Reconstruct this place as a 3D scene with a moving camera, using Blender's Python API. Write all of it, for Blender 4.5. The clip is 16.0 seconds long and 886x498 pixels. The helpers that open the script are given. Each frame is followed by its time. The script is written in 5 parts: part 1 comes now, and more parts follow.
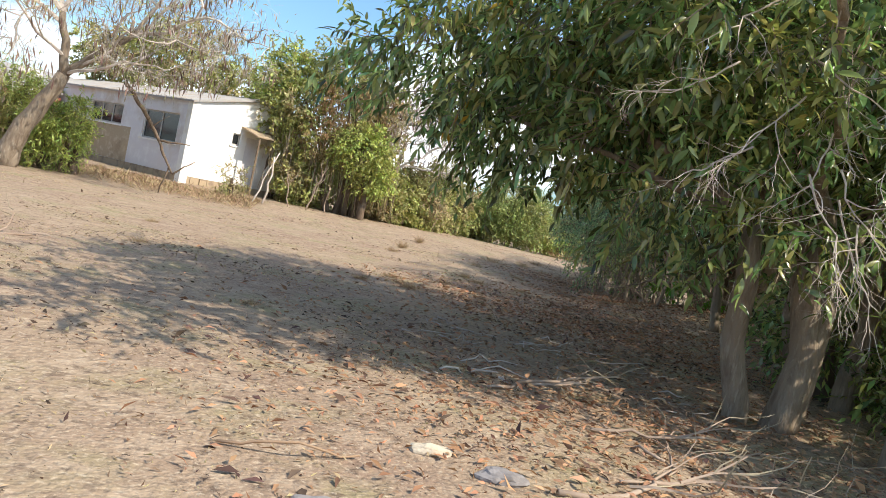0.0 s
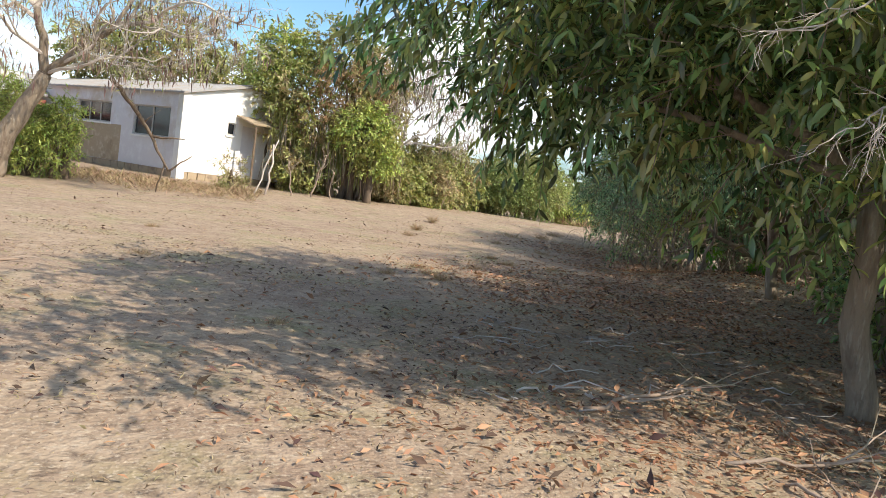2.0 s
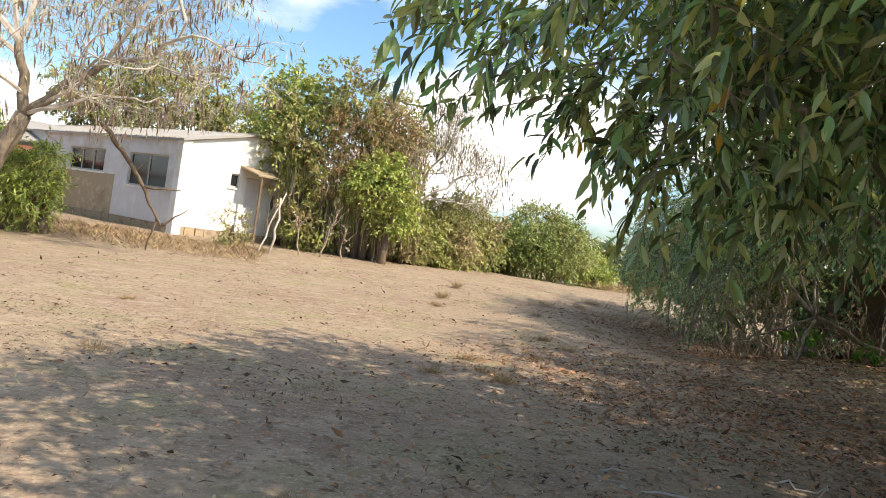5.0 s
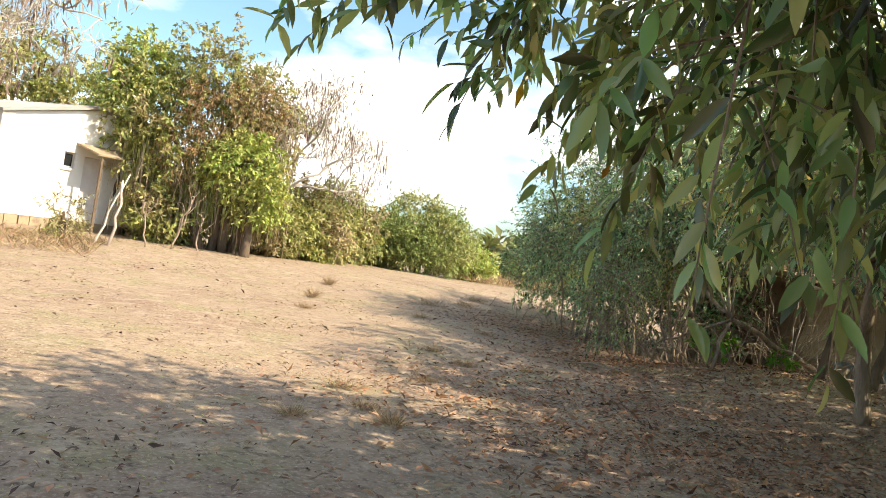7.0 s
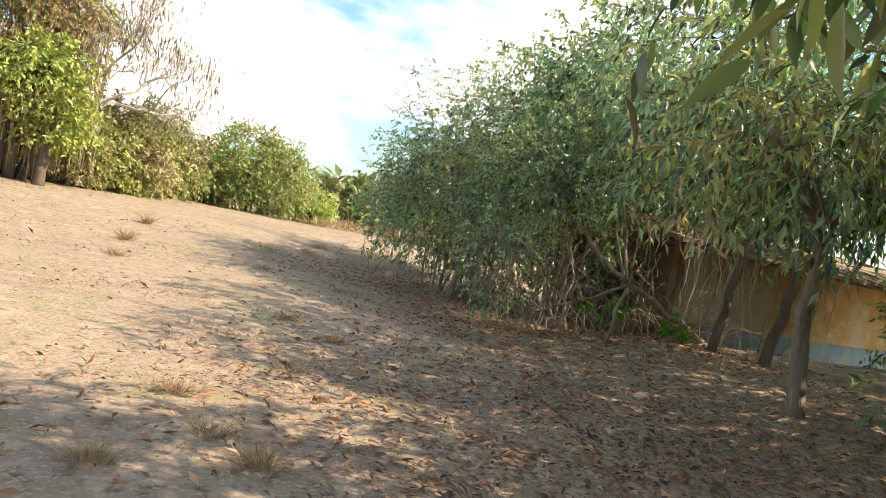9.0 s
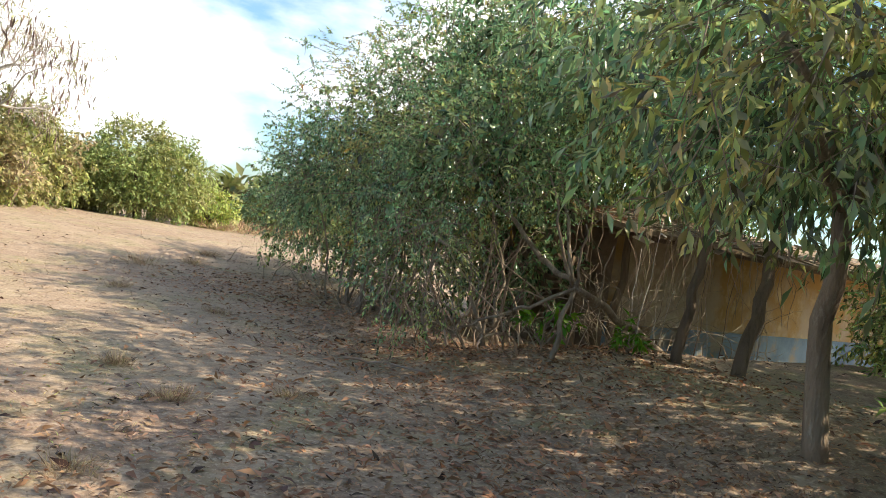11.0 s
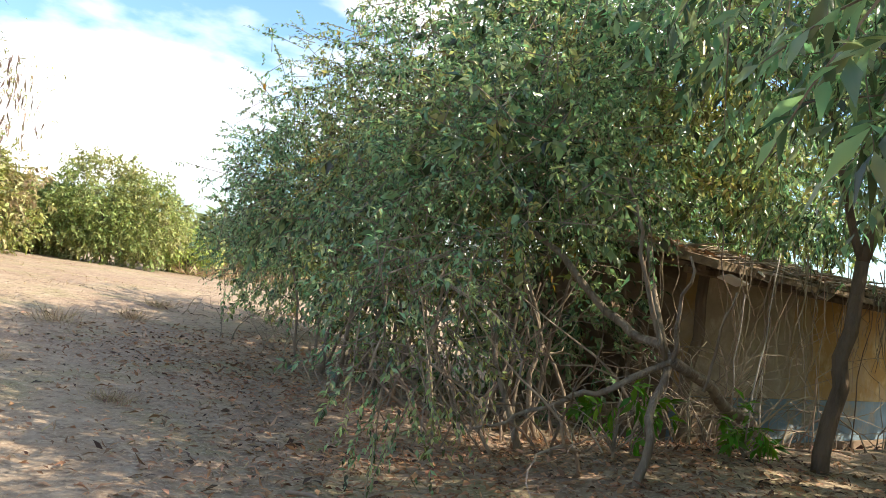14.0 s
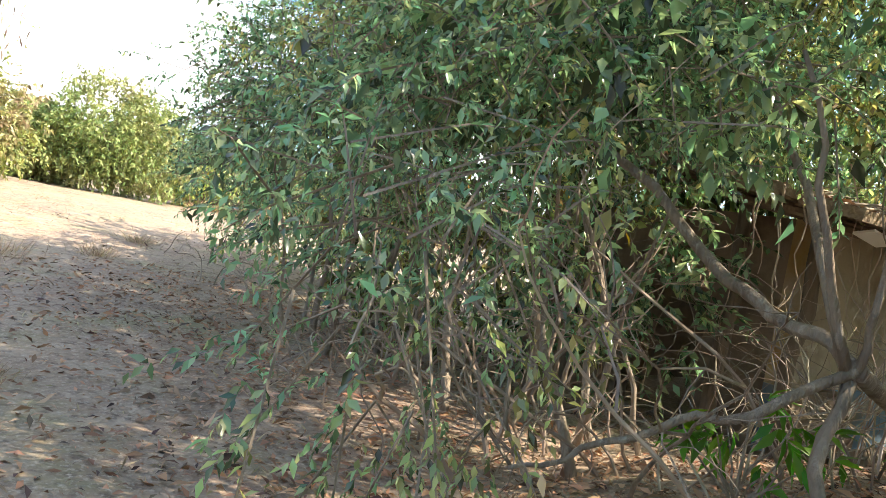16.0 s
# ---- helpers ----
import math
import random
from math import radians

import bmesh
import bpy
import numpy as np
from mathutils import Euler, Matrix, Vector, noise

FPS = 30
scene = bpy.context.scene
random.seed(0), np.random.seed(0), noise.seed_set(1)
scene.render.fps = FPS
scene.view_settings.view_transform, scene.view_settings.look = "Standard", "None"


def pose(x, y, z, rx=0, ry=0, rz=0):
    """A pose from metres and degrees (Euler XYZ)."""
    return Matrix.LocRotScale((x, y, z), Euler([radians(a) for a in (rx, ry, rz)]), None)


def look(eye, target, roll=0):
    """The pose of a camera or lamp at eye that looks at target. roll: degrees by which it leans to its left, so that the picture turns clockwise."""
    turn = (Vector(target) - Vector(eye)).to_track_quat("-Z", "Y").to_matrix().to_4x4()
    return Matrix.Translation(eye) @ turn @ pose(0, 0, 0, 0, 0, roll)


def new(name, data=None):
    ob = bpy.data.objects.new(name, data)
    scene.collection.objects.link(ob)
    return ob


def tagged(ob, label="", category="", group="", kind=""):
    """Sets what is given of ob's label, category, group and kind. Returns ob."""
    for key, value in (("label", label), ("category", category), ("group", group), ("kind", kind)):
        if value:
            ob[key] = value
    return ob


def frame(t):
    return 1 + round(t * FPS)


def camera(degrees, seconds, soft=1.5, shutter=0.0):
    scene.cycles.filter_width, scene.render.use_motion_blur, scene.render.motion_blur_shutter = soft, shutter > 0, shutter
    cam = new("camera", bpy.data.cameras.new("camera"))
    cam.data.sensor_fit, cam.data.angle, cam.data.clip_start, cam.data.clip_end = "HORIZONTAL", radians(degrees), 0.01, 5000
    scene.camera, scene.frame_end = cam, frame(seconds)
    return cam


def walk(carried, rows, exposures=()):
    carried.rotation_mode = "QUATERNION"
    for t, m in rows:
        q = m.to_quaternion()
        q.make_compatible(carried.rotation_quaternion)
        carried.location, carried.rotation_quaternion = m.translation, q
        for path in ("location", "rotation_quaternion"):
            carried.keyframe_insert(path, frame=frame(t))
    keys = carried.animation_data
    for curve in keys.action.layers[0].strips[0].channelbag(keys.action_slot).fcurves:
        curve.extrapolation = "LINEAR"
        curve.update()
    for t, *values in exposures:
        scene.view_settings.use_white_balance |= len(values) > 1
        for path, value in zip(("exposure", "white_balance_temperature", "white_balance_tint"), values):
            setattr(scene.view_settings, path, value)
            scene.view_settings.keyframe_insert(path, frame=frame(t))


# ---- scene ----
# the camera: seconds, eye, then yaw (left of +y), pitch and roll in degrees
PATH = [
    (0, 0.028, 0.021, 1.396, -8.10, -2.68, 12.12),
    (0.5, -0.063, 0.434, 1.359, -7.73, -6.73, 13.85),
    (1, -0.135, 0.730, 1.406, -9.19, -6.57, 11.68),
    (1.5, -0.181, 0.919, 1.434, -9.34, -6.40, 9.93),
    (2, -0.301, 1.298, 1.455, -8.32, -4.68, 7.73),
    (2.5, -0.527, 1.906, 1.451, -1.77, -1.30, 7.05),
    (3, -0.699, 2.552, 1.477, -0.27, -0.19, 7.05),
    (3.5, -0.773, 3.062, 1.504, -0.44, 0.33, 6.52),
    (4, -0.784, 3.460, 1.497, -3.83, 0.04, 8.71),
    (4.2, -0.765, 3.625, 1.493, -6.14, 0.08, 9.58),
    (6.3, -0.386, 5.778, 1.556, -8.95, -1.32, 7.47),
    (6.5, -0.353, 6.008, 1.555, -12.90, -0.51, 8.46),
    (7, -0.273, 6.672, 1.532, -16.92, 0.14, 8.83),
    (7.5, -0.177, 7.355, 1.492, -20.91, 0.97, 9.96),
    (8, -0.065, 8.015, 1.451, -25.20, 0.19, 10.44),
    (8.5, -0.016, 8.576, 1.462, -28.65, -0.87, 11.03),
    (9, 0.001, 9.074, 1.496, -30.37, -1.89, 11.44),
    (9.5, 0.082, 9.549, 1.543, -30.83, -1.86, 9.70),
    (9.7, 0.177, 9.743, 1.552, -32.90, -0.95, 9.11),
    (11.8, 2.143, 11.913, 1.487, -36.60, -1.00, 9.21),
    (12, 2.239, 12.128, 1.487, -34.92, 0.75, 9.00),
    (12.5, 2.468, 12.588, 1.495, -34.48, 1.50, 9.55),
    (13, 2.750, 13.018, 1.497, -34.63, 2.64, 8.11),
    (13.5, 3.045, 13.414, 1.507, -35.06, 2.95, 8.12),
    (14, 3.403, 13.866, 1.494, -35.64, 2.21, 8.43),
    (14.5, 3.725, 14.344, 1.467, -34.40, 1.17, 9.62),
    (15, 4.102, 14.767, 1.436, -35.30, -0.56, 10.24),
    (15.5, 4.422, 15.222, 1.431, -35.26, -1.08, 11.45),
    (16, 4.772, 15.729, 1.450, -34.23, -2.07, 10.71),
]


def gaze(x, y, z, yaw, pitch, roll):
    a, b = radians(yaw), radians(pitch)
    ahead = Vector((-math.sin(a) * math.cos(b), math.cos(a) * math.cos(b), math.sin(b)))
    eye = Vector((x, y, z))
    return look(eye, eye + ahead, roll)


cam = camera(60, 16.0, soft=0.85)
walk(cam, [(row[0], gaze(*row[1:])) for row in PATH],
     [(0.0, 0.4, 6500, 10), (4.2, 0.28, 6650, 10), (6.3, 0.82, 7400, 10), (9.7, 0.84, 7250, 10), (12.0, 0.58, 6800, 10), (14.0, 0.9, 6850, 10), (15.0, 1.22, 6800, 10), (16.0, 1.5, 6600, 10)])

# ---- world, sun and exposure ----
SUN_TO = Vector((0.78, -0.63, 0.95)).normalized()
SUN_EL = math.asin(SUN_TO.z)

world = bpy.data.worlds.new("sky")
scene.world = world
world.use_nodes = True
wt = world.node_tree
wt.nodes.clear()
w_out = wt.nodes.new("ShaderNodeOutputWorld")
w_bg = wt.nodes.new("ShaderNodeBackground")
w_sky = wt.nodes.new("ShaderNodeTexSky")
w_sky.sky_type, w_sky.sun_disc = "NISHITA", False
w_sky.sun_elevation, w_sky.sun_rotation = SUN_EL, math.atan2(SUN_TO.x, SUN_TO.y)
w_sky.air_density, w_sky.dust_density, w_sky.ozone_density = 1.0, 1.6, 2.2
w_co = wt.nodes.new("ShaderNodeTexCoord")
w_map = wt.nodes.new("ShaderNodeMapping")
w_map.inputs["Scale"].default_value = (1.5, 1.5, 3.6)
w_map.inputs["Location"].default_value = (1.35, 0.42, 0.1)
w_noise = wt.nodes.new("ShaderNodeTexNoise")
w_noise.inputs["Scale"].default_value, w_noise.inputs["Detail"].default_value = 1.5, 8
w_noise.inputs["Roughness"].default_value = 0.52
w_ramp = wt.nodes.new("ShaderNodeValToRGB")
w_ramp.color_ramp.elements[0].position, w_ramp.color_ramp.elements[1].position = 0.47, 0.62
w_mix = wt.nodes.new("ShaderNodeMixRGB")
w_mix.inputs[2].default_value = (11.5, 11.6, 12.0, 1)
wt.links.new(w_co.outputs["Generated"], w_map.inputs["Vector"])
wt.links.new(w_map.outputs[0], w_noise.inputs["Vector"])
w_dot = wt.nodes.new("ShaderNodeVectorMath")
w_dot.operation, w_dot.inputs[1].default_value = "DOT_PRODUCT", (0.42, 0.89, 0.17)
w_bank = wt.nodes.new("ShaderNodeMapRange")
w_bank.inputs["From Min"].default_value, w_bank.inputs["From Max"].default_value = 0.885, 0.985
w_bank.inputs["To Min"].default_value, w_bank.inputs["To Max"].default_value = -0.05, 0.105
w_sum = wt.nodes.new("ShaderNodeMath")
wt.links.new(w_co.outputs["Generated"], w_dot.inputs[0])
wt.links.new(w_dot.outputs["Value"], w_bank.inputs["Value"])
wt.links.new(w_bank.outputs[0], w_sum.inputs[0])
wt.links.new(w_noise.outputs["Fac"], w_sum.inputs[1])
wt.links.new(w_sum.outputs[0], w_ramp.inputs[0])
wt.links.new(w_ramp.outputs[0], w_mix.inputs[0])
w_tone = wt.nodes.new("ShaderNodeMixRGB")
w_tone.blend_type, w_tone.inputs[0].default_value = "MULTIPLY", 1.0
w_tone.inputs[2].default_value = (1.2, 1.5, 1.65, 1)
wt.links.new(w_sky.outputs[0], w_tone.inputs[1])
wt.links.new(w_tone.outputs[0], w_mix.inputs[1])
wt.links.new(w_mix.outputs[0], w_bg.inputs[0])
wt.links.new(w_bg.outputs[0], w_out.inputs[0])
w_bg.inputs[1].default_value = 0.107

sun_data = bpy.data.lights.new("sun", "SUN")
sun_data.energy, sun_data.angle, sun_data.color = 5.0, radians(0.55), (1.0, 0.90, 0.75)
sun = new("sun", sun_data)
sun.matrix_world = look(SUN_TO * 60, (0, 0, 0))


# ---- materials ----
def material(name, base, rough=0.85, vary=(), scale=4.0, bump=0.0, bump_scale=60.0, island=0.0, hue=1.0, translucent=0.0, metal=0.0, spec=0.3, stretch=(1, 1, 1)):
    """Principled surface: base colour, blotches of the colours in vary at `scale`, fine grain and relief."""
    m = bpy.data.materials.new(name)
    m.use_nodes = True
    nt = m.node_tree
    bsdf = nt.nodes["Principled BSDF"]
    bsdf.inputs["Roughness"].default_value, bsdf.inputs["Metallic"].default_value = rough, metal
    bsdf.inputs["Specular IOR Level"].default_value = spec
    co = nt.nodes.new("ShaderNodeTexCoord")
    mp = nt.nodes.new("ShaderNodeMapping")
    mp.inputs["Scale"].default_value = stretch
    nt.links.new(co.outputs["Object"], mp.inputs["Vector"])
    colour = nt.nodes.new("ShaderNodeRGB")
    colour.outputs[0].default_value = (*base, 1)
    last = colour.outputs[0]
    for k, (tone, s, lo, hi) in enumerate(vary):
        tex = nt.nodes.new("ShaderNodeTexNoise")
        tex.inputs["Scale"].default_value, tex.inputs["Detail"].default_value = s, 6
        tex.inputs["Roughness"].default_value = 0.62
        nt.links.new(mp.outputs[0], tex.inputs["Vector"])
        ramp = nt.nodes.new("ShaderNodeMapRange")
        ramp.inputs["From Min"].default_value, ramp.inputs["From Max"].default_value = lo, hi
        nt.links.new(tex.outputs["Fac"], ramp.inputs["Value"])
        mix = nt.nodes.new("ShaderNodeMixRGB")
        mix.inputs[2].default_value = (*tone, 1)
        nt.links.new(ramp.outputs[0], mix.inputs[0])
        nt.links.new(last, mix.inputs[1])
        last = mix.outputs[0]
    if island:
        geo = nt.nodes.new("ShaderNodeNewGeometry")
        hsv = nt.nodes.new("ShaderNodeHueSaturation")
        value = nt.nodes.new("ShaderNodeMapRange")
        value.inputs["To Min"].default_value, value.inputs["To Max"].default_value = 1 - island, 1 + island
        nt.links.new(geo.outputs["Random Per Island"], value.inputs["Value"])
        nt.links.new(value.outputs[0], hsv.inputs["Value"])
        mul = nt.nodes.new("ShaderNodeMath")
        mul.operation = "MULTIPLY"
        mul.inputs[1].default_value = 7.31
        frac = nt.nodes.new("ShaderNodeMath")
        frac.operation = "FRACT"
        shift = nt.nodes.new("ShaderNodeMapRange")
        shift.inputs["To Min"].default_value, shift.inputs["To Max"].default_value = 0.5 - 0.09 * island * hue, 0.5 + 0.06 * island * hue
        nt.links.new(geo.outputs["Random Per Island"], mul.inputs[0])
        nt.links.new(mul.outputs[0], frac.inputs[0])
        nt.links.new(frac.outputs[0], shift.inputs["Value"])
        nt.links.new(shift.outputs[0], hsv.inputs["Hue"])
        nt.links.new(last, hsv.inputs["Color"])
        last = hsv.outputs[0]
    nt.links.new(last, bsdf.inputs["Base Color"])
    if bump:
        tex = nt.nodes.new("ShaderNodeTexNoise")
        tex.inputs["Scale"].default_value, tex.inputs["Detail"].default_value = bump_scale, 5
        nt.links.new(mp.outputs[0], tex.inputs["Vector"])
        rel = nt.nodes.new("ShaderNodeBump")
        rel.inputs["Strength"].default_value, rel.inputs["Distance"].default_value = bump, 0.03
        nt.links.new(tex.outputs["Fac"], rel.inputs["Height"])
        nt.links.new(rel.outputs[0], bsdf.inputs["Normal"])
    if translucent:
        tr = nt.nodes.new("ShaderNodeBsdfTranslucent")
        ms = nt.nodes.new("ShaderNodeMixShader")
        ms.inputs[0].default_value = translucent
        bright = nt.nodes.new("ShaderNodeHueSaturation")
        bright.inputs["Value"].default_value, bright.inputs["Saturation"].default_value = 1.4, 1.15
        nt.links.new(last, bright.inputs["Color"])
        nt.links.new(bright.outputs[0], tr.inputs["Color"])
        nt.links.new(bsdf.outputs[0], ms.inputs[1])
        nt.links.new(tr.outputs[0], ms.inputs[2])
        nt.links.new(ms.outputs[0], nt.nodes["Material Output"].inputs["Surface"])
    return m


SOIL = material("dry soil", (0.325, 0.242, 0.168), 0.95,
                [((0.27, 0.185, 0.135), 0.35, 0.42, 0.66), ((0.27, 0.235, 0.13), 0.8, 0.5, 0.68), ((0.42, 0.325, 0.235), 2.6, 0.5, 0.72), ((0.14, 0.10, 0.075), 9.0, 0.52, 0.70), ((0.48, 0.39, 0.29), 30.0, 0.52, 0.72)],
                bump=0.9, bump_scale=22.0, spec=0.1)
STRAW = material("dry straw", (0.36, 0.275, 0.165), 0.9, island=0.45, translucent=0.25, spec=0.15)
LITTER = material("fallen leaves", (0.31, 0.165, 0.09), 0.75, [((0.38, 0.245, 0.15), 0.9, 0.48, 0.64)], island=0.6, hue=0.25, translucent=0.1)
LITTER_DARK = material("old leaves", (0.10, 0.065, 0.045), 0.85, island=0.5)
LEAF_A = material("dark glossy leaves", (0.175, 0.25, 0.095), 0.27, [((0.25, 0.28, 0.09), 0.6, 0.50, 0.64)], island=0.8, translucent=0.42, spec=1.0)
LEAF_B = material("grey green leaves", (0.18, 0.28, 0.145), 0.25, [((0.34, 0.34, 0.12), 0.45, 0.50, 0.62)], island=0.85, translucent=0.48, spec=1.0)
LEAF_DRY = material("dry brown leaves", (0.30, 0.20, 0.105), 0.8, [((0.36, 0.29, 0.14), 0.6, 0.46, 0.62)], island=0.5, hue=0.4, translucent=0.25, spec=0.15)
LEAF_YELLOW = material("yellow leaves", (0.36, 0.24, 0.03), 0.5, island=0.4, translucent=0.35)
LEAF_LIME = material("light green leaves", (0.35, 0.42, 0.125), 0.5, [((0.34, 0.33, 0.12), 0.5, 0.45, 0.62)], island=0.5, translucent=0.3)
LEAF_OLIVE = material("olive leaves", (0.30, 0.325, 0.11), 0.55, [((0.37, 0.31, 0.17), 0.4, 0.48, 0.62)], island=0.5, translucent=0.3)
LEAF_HEDGE = material("mid green hedge leaves", (0.27, 0.33, 0.12), 0.6, [((0.34, 0.35, 0.15), 0.4, 0.46, 0.62)], island=0.45, translucent=0.3)
LEAF_FAR = material("distant foliage", (0.16, 0.21, 0.075), 0.7, [((0.24, 0.23, 0.11), 0.2, 0.45, 0.62)], island=0.45, translucent=0.2)
LEAF_BRIGHT = material("fresh green leaves", (0.10, 0.24, 0.03), 0.45, island=0.4, translucent=0.35)
BARK = material("pale grey bark", (0.27, 0.215, 0.16), 0.92, [((0.16, 0.12, 0.09), 3.0, 0.48, 0.66), ((0.40, 0.35, 0.28), 9.0, 0.55, 0.75)], bump=0.9, bump_scale=18.0, stretch=(2.2, 2.2, 0.45), spec=0.1)
BARK_DARK = material("dark bark", (0.17, 0.125, 0.09), 0.92, [((0.10, 0.075, 0.055), 3.0, 0.48, 0.66)], bump=0.8, bump_scale=20.0, stretch=(2, 2, 0.5), spec=0.1)
TWIG = material("bleached twigs", (0.33, 0.27, 0.20), 0.9, [((0.25, 0.19, 0.13), 2.0, 0.45, 0.65)], island=0.35, spec=0.1)
PALE_TWIG = material("silver grey twigs", (0.50, 0.45, 0.39), 0.9, [((0.34, 0.29, 0.24), 2.0, 0.45, 0.65)], island=0.3, spec=0.1)
POD = material("brown seed pods", (0.19, 0.13, 0.095), 0.8, island=0.5)
# house walls: shade is put into the front's grey, sun into the side's white
PLASTER = material("weathered plaster greyed for shade", (0.66, 0.63, 0.63), 0.9, [((0.55, 0.46, 0.36), 0.45, 0.52, 0.70), ((0.74, 0.72, 0.71), 2.4, 0.5, 0.7)], bump=0.25, bump_scale=9.0, spec=0.1)
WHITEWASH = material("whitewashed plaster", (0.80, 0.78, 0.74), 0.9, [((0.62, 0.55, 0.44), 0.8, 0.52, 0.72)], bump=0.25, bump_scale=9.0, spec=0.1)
OCHRE = material("ochre plaster", (0.37, 0.225, 0.08), 0.92, [((0.40, 0.31, 0.20), 0.9, 0.46, 0.62), ((0.50, 0.37, 0.20), 3.2, 0.52, 0.7)], bump=0.35, bump_scale=10.0, spec=0.1)
BLUE = material("faded blue paint", (0.20, 0.27, 0.31), 0.9, [((0.33, 0.28, 0.20), 2.0, 0.5, 0.62), ((0.12, 0.17, 0.21), 0.8, 0.5, 0.7)], bump=0.4, bump_scale=12.0, spec=0.1)
PALE_MUD = material("pale worn plaster", (0.42, 0.335, 0.23), 0.95, [((0.27, 0.205, 0.14), 0.9, 0.52, 0.70), ((0.55, 0.46, 0.34), 4.0, 0.52, 0.7)], bump=0.5, bump_scale=9.0, spec=0.1)
MUD = material("bare mud plaster", (0.26, 0.19, 0.13), 0.95, [((0.17, 0.12, 0.085), 2.0, 0.45, 0.65)], bump=0.6, bump_scale=10.0, spec=0.1)
STONE = material("foundation stone", (0.40, 0.31, 0.21), 0.95, [((0.25, 0.19, 0.14), 2.5, 0.48, 0.65)], bump=0.6, bump_scale=8.0, spec=0.1)
DARK = material("dark window glass", (0.02, 0.022, 0.025), 0.12, spec=0.5)
FRAME = material("grey window frame", (0.45, 0.42, 0.38), 0.7, bump=0.1)
TIN = material("pale roof sheet", (0.36, 0.345, 0.33), 0.6, [((0.36, 0.30, 0.24), 0.8, 0.48, 0.66)], metal=0.1, bump=0.15, bump_scale=6.0)
RUST = material("rusty red roof", (0.26, 0.085, 0.05), 0.85, [((0.16, 0.07, 0.05), 1.5, 0.45, 0.65)], bump=0.2)
WOOD = material("weathered wood", (0.21, 0.155, 0.11), 0.9, [((0.12, 0.09, 0.065), 3.0, 0.45, 0.65)], bump=0.5, bump_scale=16.0, stretch=(2.5, 2.5, 0.4), spec=0.1)
ROCK = material("pale rock", (0.55, 0.47, 0.36), 0.9, [((0.40, 0.33, 0.25), 6.0, 0.45, 0.65)], bump=0.6, bump_scale=14.0, spec=0.1)
ROCK_GREY = material("grey rock", (0.27, 0.25, 0.245), 0.9, [((0.18, 0.16, 0.15), 6.0, 0.45, 0.65)], bump=0.6, bump_scale=14.0, spec=0.1)
THATCH = material("weathered thatch", (0.27, 0.20, 0.13), 0.95, [((0.14, 0.10, 0.07), 2.2, 0.45, 0.65), ((0.42, 0.33, 0.23), 7.0, 0.52, 0.7)], bump=0.9, bump_scale=20.0, spec=0.1)

# ---- geometry helpers ----
rng = np.random.default_rng(7)


class Geo:
    """Collects vertices and faces for one mesh."""

    def __init__(self):
        self.v, self.f = [], []

    def add(self, verts, faces):
        n = len(self.v)
        self.v.extend(tuple(p) for p in verts)
        self.f.extend(tuple(i + n for i in face) for face in faces)

    def tube(self, path, radii, sides=6):
        path = [Vector(p) for p in path]
        n0 = len(self.v)
        for i, p in enumerate(path):
            ahead = (path[min(i + 1, len(path) - 1)] - path[max(i - 1, 0)]).normalized()
            side = ahead.cross(Vector((0.31, 0.95, 0.07))).normalized()
            up = ahead.cross(side)
            for k in range(sides):
                a = 2 * math.pi * k / sides
                self.v.append(tuple(p + (side * math.cos(a) + up * math.sin(a)) * radii[i]))
        for i in range(len(path) - 1):
            for k in range(sides):
                a, b = n0 + i * sides + k, n0 + i * sides + (k + 1) % sides
                self.f.append((a, b, b + sides, a + sides))
        self.f.append(tuple(range(n0 + sides - 1, n0 - 1, -1)))
        last = n0 + (len(path) - 1) * sides
        self.f.append(tuple(range(last, last + sides)))

    def box(self, m, size):
        """A box of that size standing on the origin of m, centred in x and y."""
        x, y, z = size[0] / 2, size[1] / 2, size[2]
        pts = [m @ Vector(p) for p in ((-x, -y, 0), (x, -y, 0), (x, y, 0), (-x, y, 0), (-x, -y, z), (x, -y, z), (x, y, z), (-x, y, z))]
        self.add(pts, ((3, 2, 1, 0), (4, 5, 6, 7), (0, 1, 5, 4), (1, 2, 6, 5), (2, 3, 7, 6), (3, 0, 4, 7)))

    def mesh(self, name, mat, smooth=False):
        me = bpy.data.meshes.new(name)
        me.from_pydata(self.v, [], self.f)
        me.materials.append(mat)
        if smooth:
            me.polygons.foreach_set("use_smooth", [True] * len(me.polygons))
        return me


def triangles(name, verts, tris, mat):
    """A mesh from arrays of places and triangles."""
    me = bpy.data.meshes.new(name)
    me.vertices.add(len(verts))
    me.vertices.foreach_set("co", np.asarray(verts, np.float32).ravel())
    me.loops.add(len(tris) * 3)
    me.loops.foreach_set("vertex_index", np.asarray(tris, np.int32).ravel())
    me.polygons.add(len(tris))
    me.polygons.foreach_set("loop_start", np.arange(0, len(tris) * 3, 3, dtype=np.int32))
    me.update(calc_edges=True)
    me.materials.append(mat)
    return me


def part(name, me, parent, label=""):
    ob = new(name, me)
    ob.parent = parent
    if label:
        ob["label"] = label
    return ob


def unit(a):
    return a / np.maximum(np.linalg.norm(a, axis=-1, keepdims=True), 1e-9)


